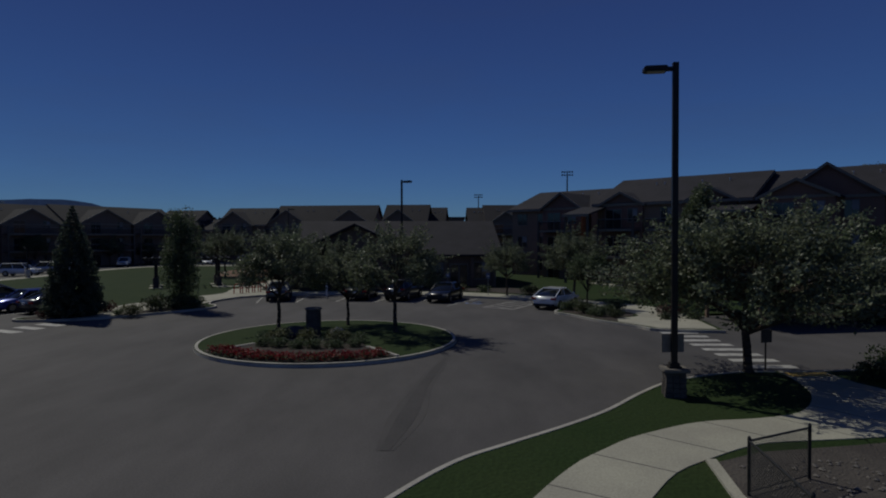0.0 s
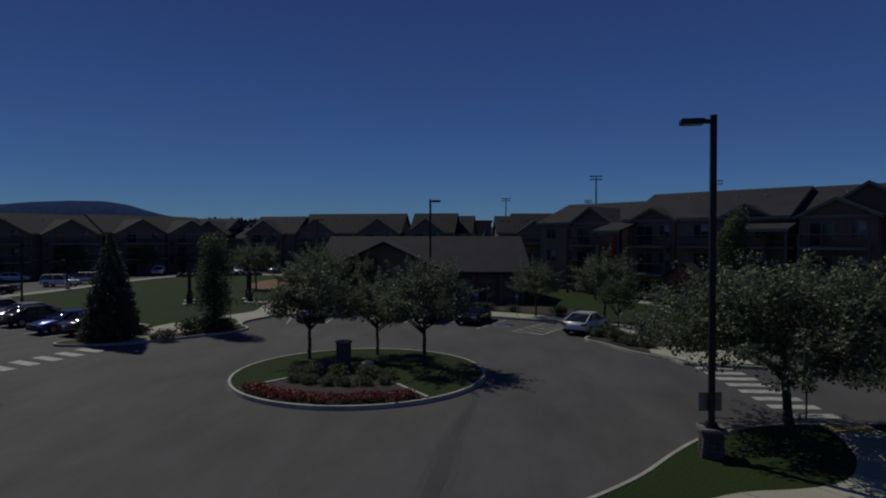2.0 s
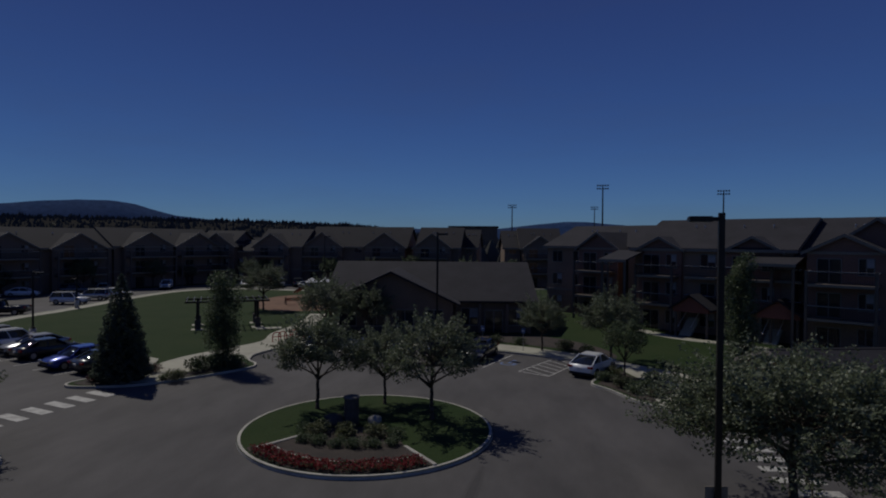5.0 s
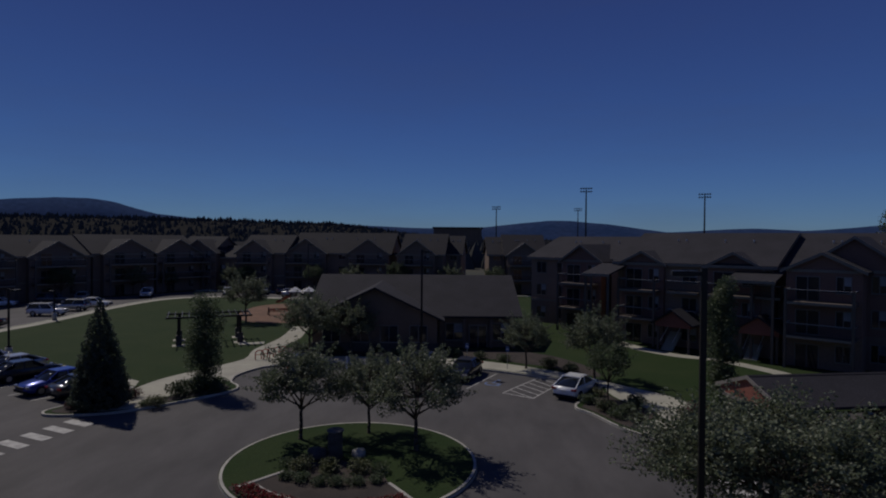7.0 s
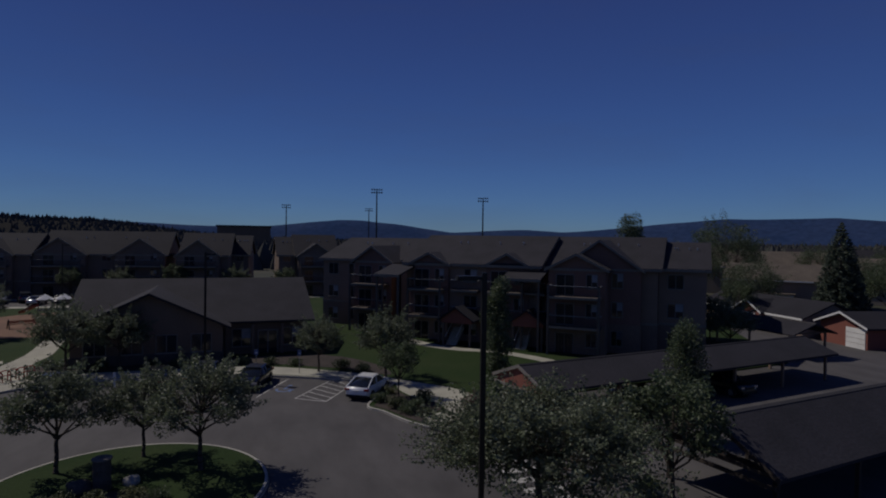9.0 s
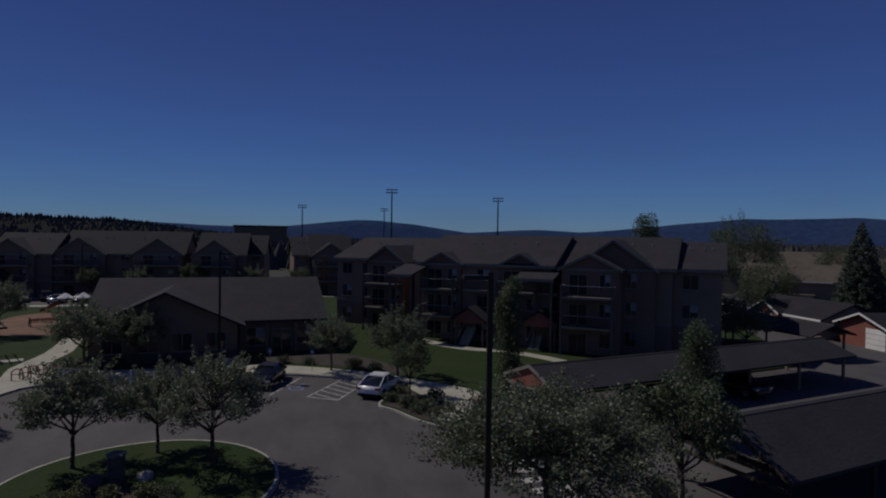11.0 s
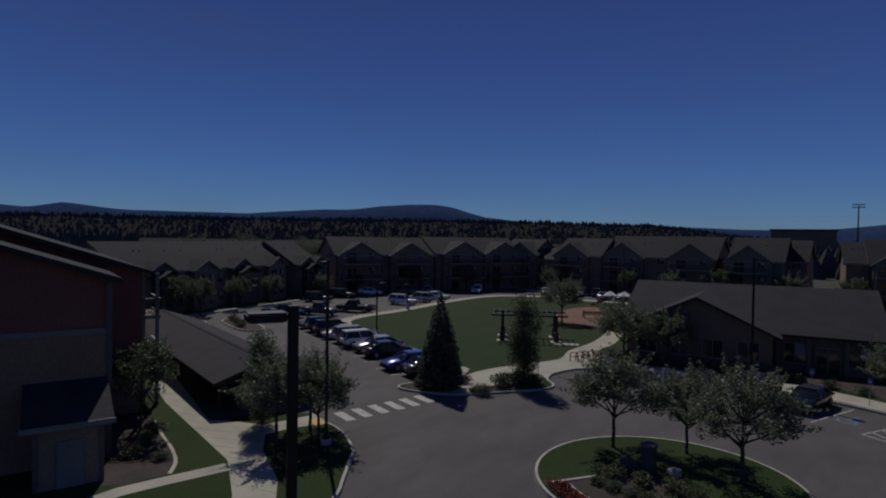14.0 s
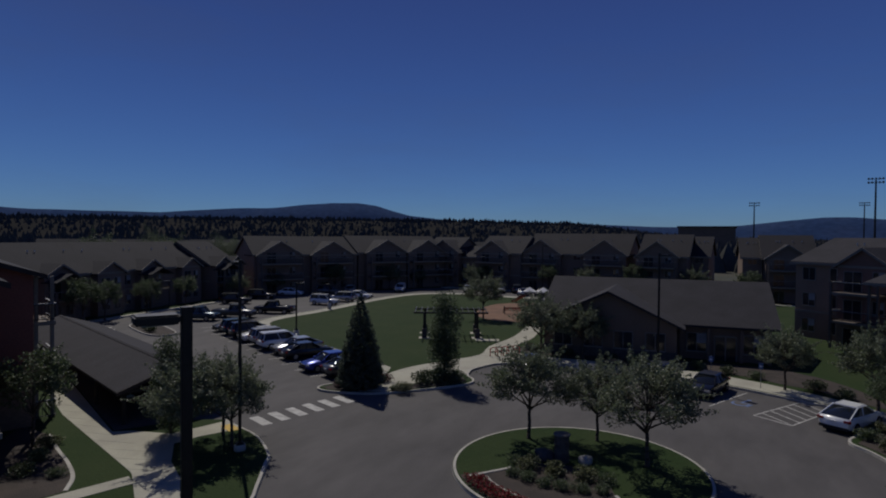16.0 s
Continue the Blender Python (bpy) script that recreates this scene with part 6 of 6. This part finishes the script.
# ---- chain link fence beside the gravel bed ----
fe = thing("chain_fence", "low dark chain-link fence round the gravel bed", "fence", group="fences")
FP = [(5.05, 6.2), (5.25, 8.7), (5.5, 11.1), (7.05, 11.9)]
for a, b in zip(FP, FP[1:]):
    a, b = Vector((*a, 0.14)), Vector((*b, 0.14))
    part("top_rail", tube(B(), a + Vector((0, 0, 1.02)), b + Vector((0, 0, 1.02)), 0.022, 0.022, 8), M["black"], fe)
    part("bottom_rail", tube(B(), a + Vector((0, 0, 0.08)), b + Vector((0, 0, 0.08)), 0.012, 0.012, 6), M["black"], fe)
    bm = B()
    d, ln = (b - a).normalized(), (b - a).length
    st, hh = 0.075, 0.94
    k = int((ln + hh) / st)
    for i in range(k):
        for sgn in (1, -1):
            s0 = i * st - (hh if sgn > 0 else 0)
            x0, x1 = (s0, s0 + hh) if sgn > 0 else (s0, s0 - hh)
            z0_, z1_ = 0.08, 0.08 + hh
            t0, t1 = 0.0, 1.0
            for xa, xb in ((x0, x1),):
                if xa != xb:
                    ta, tb = sorted(((0 - xa) / (xb - xa), (ln - xa) / (xb - xa)))
                    t0, t1 = max(t0, ta), min(t1, tb)
            if t1 - t0 > 0.02:
                p = a + d * (x0 + (x1 - x0) * t0) + Vector((0, 0, z0_ + (z1_ - z0_) * t0))
                q = a + d * (x0 + (x1 - x0) * t1) + Vector((0, 0, z0_ + (z1_ - z0_) * t1))
                tube(bm, p, q, 0.004, 0.004, 3, False)
    tagged(part("mesh", bm, M["black"], fe, "dark wire mesh"), kind="stuff")
for p in FP:
    pb = tube(B(), (*p, 0.05), (*p, 1.2), 0.032, 0.032, 10)
    tube(pb, (*p, 1.2), (*p, 1.25), 0.04, 0.015, 10)
    part("post", pb, M["black"], fe)


# ---- sign posts ----
def sign_post(x, y, az, h, material, label, w=0.3, hh=0.45):
    s = thing("sign_post", label, "sign", pose(x, y, 0.13, 0, 0, -az), group="sign posts")
    part("post", tube(B(), (0, 0, -0.05), (0, 0, h), 0.028, 0.028, 8), M["steel"], s)
    p = part("sign_panel", box(B(), -w / 2, w / 2, -0.045, -0.03, h - hh, h), M[material], s)
    part("text_bar", box(B(), -w * 0.3, w * 0.3, -0.049, -0.045, h - hh * 0.65, h - hh * 0.45), M["white"], p)


sign_post(2.4, 49.6, 10, 1.9, "blue", "blue parking notice on a steel post")
sign_post(-1.0, 50.6, 6, 1.9, "blue", "blue parking notice on a steel post")
sign_post(-10.6, 47.0, 0, 1.3, "white", "short pale marker post beside the parking stalls", 0.14, 1.1)

# ---- garages and houses beyond the carports ----
def small_house(x, y, az, w, d, ze, zr, label, wall="brown", roof="shingle2", doors=0, name="house", gable=True, door_at=0.0):
    h = thing(name, label, "garage" if doors else "house", pose(x, y, 0, 0, 0, -az), group="low houses")
    part("wall", gable_wall(B(), -w / 2, w / 2, 0, d, -0.1, ze, zr, "y" if gable else "x"), M[wall], h)
    part("roof", roof_gable(B(), -w / 2, w / 2, 0, d, ze + 0.05, zr + 0.05, 0.5, 0.18, "y" if gable else "x"), M[roof], h, "grey shingle roof")
    if gable:
        bm = B()
        for s in (-1, 1):
            k = (zr - ze) / (w / 2)
            xe, zl = s * (w / 2 + 0.5), ze - k * 0.5
            vs = [bm.verts.new(q) for q in ((0, -0.56, zr + 0.04), (xe, -0.56, zl + 0.04), (xe, -0.56, zl + 0.25), (0, -0.56, zr + 0.25))]
            r = bmesh.ops.extrude_face_region(bm, geom=[bm.faces.new(vs)])
            for v in (g for g in r["geom"] if isinstance(g, bmesh.types.BMVert)):
                v.co.y += 0.06
        bmesh.ops.recalc_face_normals(bm, faces=bm.faces)
        part("barge_board", bm, M["white"], h, "white barge boards")
    for i in range(doors):
        cx = (i - (doors - 1) / 2) * 3.2 + door_at
        dr = part("garage_door", box(B(), cx - 1.3, cx + 1.3, -0.06, 0.02, 0.0, 2.2), M["white"], h, "white sectional garage door")
        for j in range(1, 4):
            part("door_groove", box(B(), cx - 1.3, cx + 1.3, -0.075, -0.06, 0.55 * j - 0.015, 0.55 * j + 0.015), M["trim"], dr)
    if not gable:
        k = (zr - ze) / (d / 2)
        part("gutter", box(B(), -w / 2 - 0.5, w / 2 + 0.5, -0.62, -0.503, ze - k * 0.5 + 0.02, ze - k * 0.5 + 0.24), M["white"], h, "white gutter board")
    if not doors:
        for cx in (-w * 0.28, w * 0.22):
            window(h, cx, -0.02, 1.0, 1.3, 1.2)
    return h


small_house(62.3, 50.9, 99, 6.6, 12, 2.35, 3.6, "red garage block with a white door and white gable boards", "red", doors=1, name="garage", door_at=1.75)
small_house(64.8, 38.5, 99, 6.6, 12, 2.35, 3.6, "red garage block beside the drive", "red", doors=1, name="garage")
small_house(63.0, 65.6, 97, 20, 8, 2.4, 4.1, "long low garage row with a grey shingle roof", "brown", name="garage", gable=False, doors=4)
small_house(62.2, 64.5, 97, 5.0, 5.5, 2.45, 3.75, "red gabled garage front with white boards", "red", doors=1, name="garage")
carport(51.3, 56.0, 177, 10.5, 2.95, 3.5, 2.35, label="short open carport in front of the garages")
tan_house = small_house(89.0, 83.5, 47, 20, 11, 4.9, 7.5, "tan house with a broad low roof among trees", "brown", "tanroof", gable=False)
part("porch", box(B(), -3.5, 1.0, -2.4, -0.003, -0.05, 2.5), M["white"], tan_house, "white porch of the tan house")
part("porch_roof", box(B(), -3.8, 1.3, -2.8, -0.003, 2.503, 2.7), M["tanroof"], tan_house)
small_house(106, 105, 45, 26, 13, 6.2, 9.6, "tan house with a low roof among trees", "trim", "tanroof", gable=False)
small_house(112, 84, 52, 22, 12, 5.2, 8.6, "tan house with a shingle roof among trees", "trim", "tanroof", gable=False)
small_house(128, 104, 50, 24, 12, 5.6, 10.2, "pale house beyond the trees", "brown", gable=False)
for x, y, az, w in ((-96, 112, -40, 26), (-122, 92, -52, 24), (-126, 128, -45, 30), (-150, 100, -55, 28), (-70, 152, -25, 26), (-30, 160, -10, 24), (-100, 160, -30, 26)):
    small_house(x, y, az, w, 13, 6.0, 9.6, "brown house with a broad shingle roof behind the row", "brown", gable=False)

# trees round the houses
for i, (x, y, sc, k) in enumerate(((69.5, 71.7, 1.5, 0), (93.8, 103.8, 2.7, 0), (45.6, 52.6, 1.0, 0), (44.6, 48.6, 1.0, 1), (62, 66, 1.1, 0), (76, 92, 1.9, 0), (112, 96, 1.9, 0), (121, 88, 1.8, 0), (90, 70, 1.6, 0), (86, 62, 1.6, 0),
        (-76.5, 76, 0.8, 1), (-75.2, 64, 0.85, 0), (-73.5, 56, 0.85, 0), (-77, 86, 0.8, 1), (-64.5, 106.5, 1.0, 1), (-61, 112.5, 0.8, 1), (-50.5, 117.5, 0.95, 1), (-47.5, 117.2, 0.9, 0), (-33, 116.5, 1.0, 0), (-25, 116.2, 1.0, 1), (-16, 115.8, 1.1, 0), (-6, 115.4, 1.1, 1), (3, 116, 1.0, 0), (-72.2, 49, 0.9, 0), (-70, 95, 1.0, 0), (-71.2, 45.5, 1.0, 0), (-98, 94, 1.8, 0), (-106, 84, 1.9, 0), (-112, 74, 1.8, 0), (-88, 106, 1.7, 0))):
    plant("broadleaf_tree", (oak if sc > 1.25 else round_tree, pear[1])[k], x, y, ("dark leafy tree beside the houses", "young leafy tree in front of the far houses")[k], "tree", 0.0, 63 * i, sc, "trees round the houses")
plant("columnar_tree", col, 67.2, 99.2, "dense dark tree rising behind the apartment row", "tree", 0.0, 15, 2.45)
for x, y, sc in ((73.6, 60.6, 2.1), (80.2, 55.6, 1.6)):
    plant("spruce_tree", sp, x, y, "large dark spruce behind the garages", "tree", 0.0, 20, sc, "spruces behind the garages")
for x, y, sc, k in ((17.0, 15.2, 0.95, "yellow"), (19.2, 15.4, 1.1, "shrub"), (21.6, 16.0, 1.0, "yellow"), (15.4, 17.0, 0.8, "leafd"), (16.9, 18.9, 1.3, "leafd"), (18.2, 18.2, 1.2, "shrub"), (16.0, 22.2, 1.2, "leafd"), (13.9, 35.4, 0.8, "leafd"), (12.2, 35.2, 0.6, "shrub")):
    plant("shrub", shrubs[k][0], x, y, NAMES[k], "shrub", 0.05, 31, sc, "shrubs", ("stem", "foliage"))

# hedges on the western planter
for x, y, sc in ((-58.6, 45.2, 0.9), (-60.2, 46.2, 1.0), (-62.0, 47.2, 0.9), (-64.0, 48.2, 1.0)):
    plant("shrub", shrubs["shrub"][1], x, y, NAMES["shrub"], "shrub", 0.12, 31 * x, sc, "shrubs", ("stem", "foliage"))
for i in range(5):
    c = Vector((-59.5, 41.6)).lerp(Vector((-66.5, 45.0)), i / 4)
    tagged(mark("crossing_stripe", bar(c - Vector((0.35, 0.8)), c + Vector((0.35, 0.8)), 0.6), M["line"], "worn white zebra stripe on the asphalt"), group="western crossing stripes")

# loose stones on the gravel bed
rng = np.random.default_rng(12)
v, f = [], []
for i in range(900):
    x, y = rng.uniform(5.6, 13.2), rng.uniform(6.0, 13.6)
    if x < 5.7 + (y - 6) * 0.03 or y > 12.6 + (x - 5.6) * 0.12:
        continue
    s = rng.uniform(0.02, 0.07)
    b, q = len(v), rng.uniform(0.7, 1.3, 6)
    z = Z2 + 0.004
    v += [(x + s * q[0], y, z + s * 0.3), (x, y + s * q[1], z + s * 0.3), (x - s * q[2], y, z + s * 0.3), (x, y - s * q[3], z + s * 0.3), (x, y, z + s * 0.8 * q[4]), (x, y, z - s * 0.3)]
    for k in range(4):
        f += [(b + k, b + (k + 1) % 4, b + 4), (b + (k + 1) % 4, b + k, b + 5)]
me = bpy.data.meshes.new("gravel")
me.from_pydata(v, [], f)
me.materials.append(M["stone"])
tagged(new("gravel", me), "loose pale stones strewn over the gravel bed", "gravel", kind="stuff")
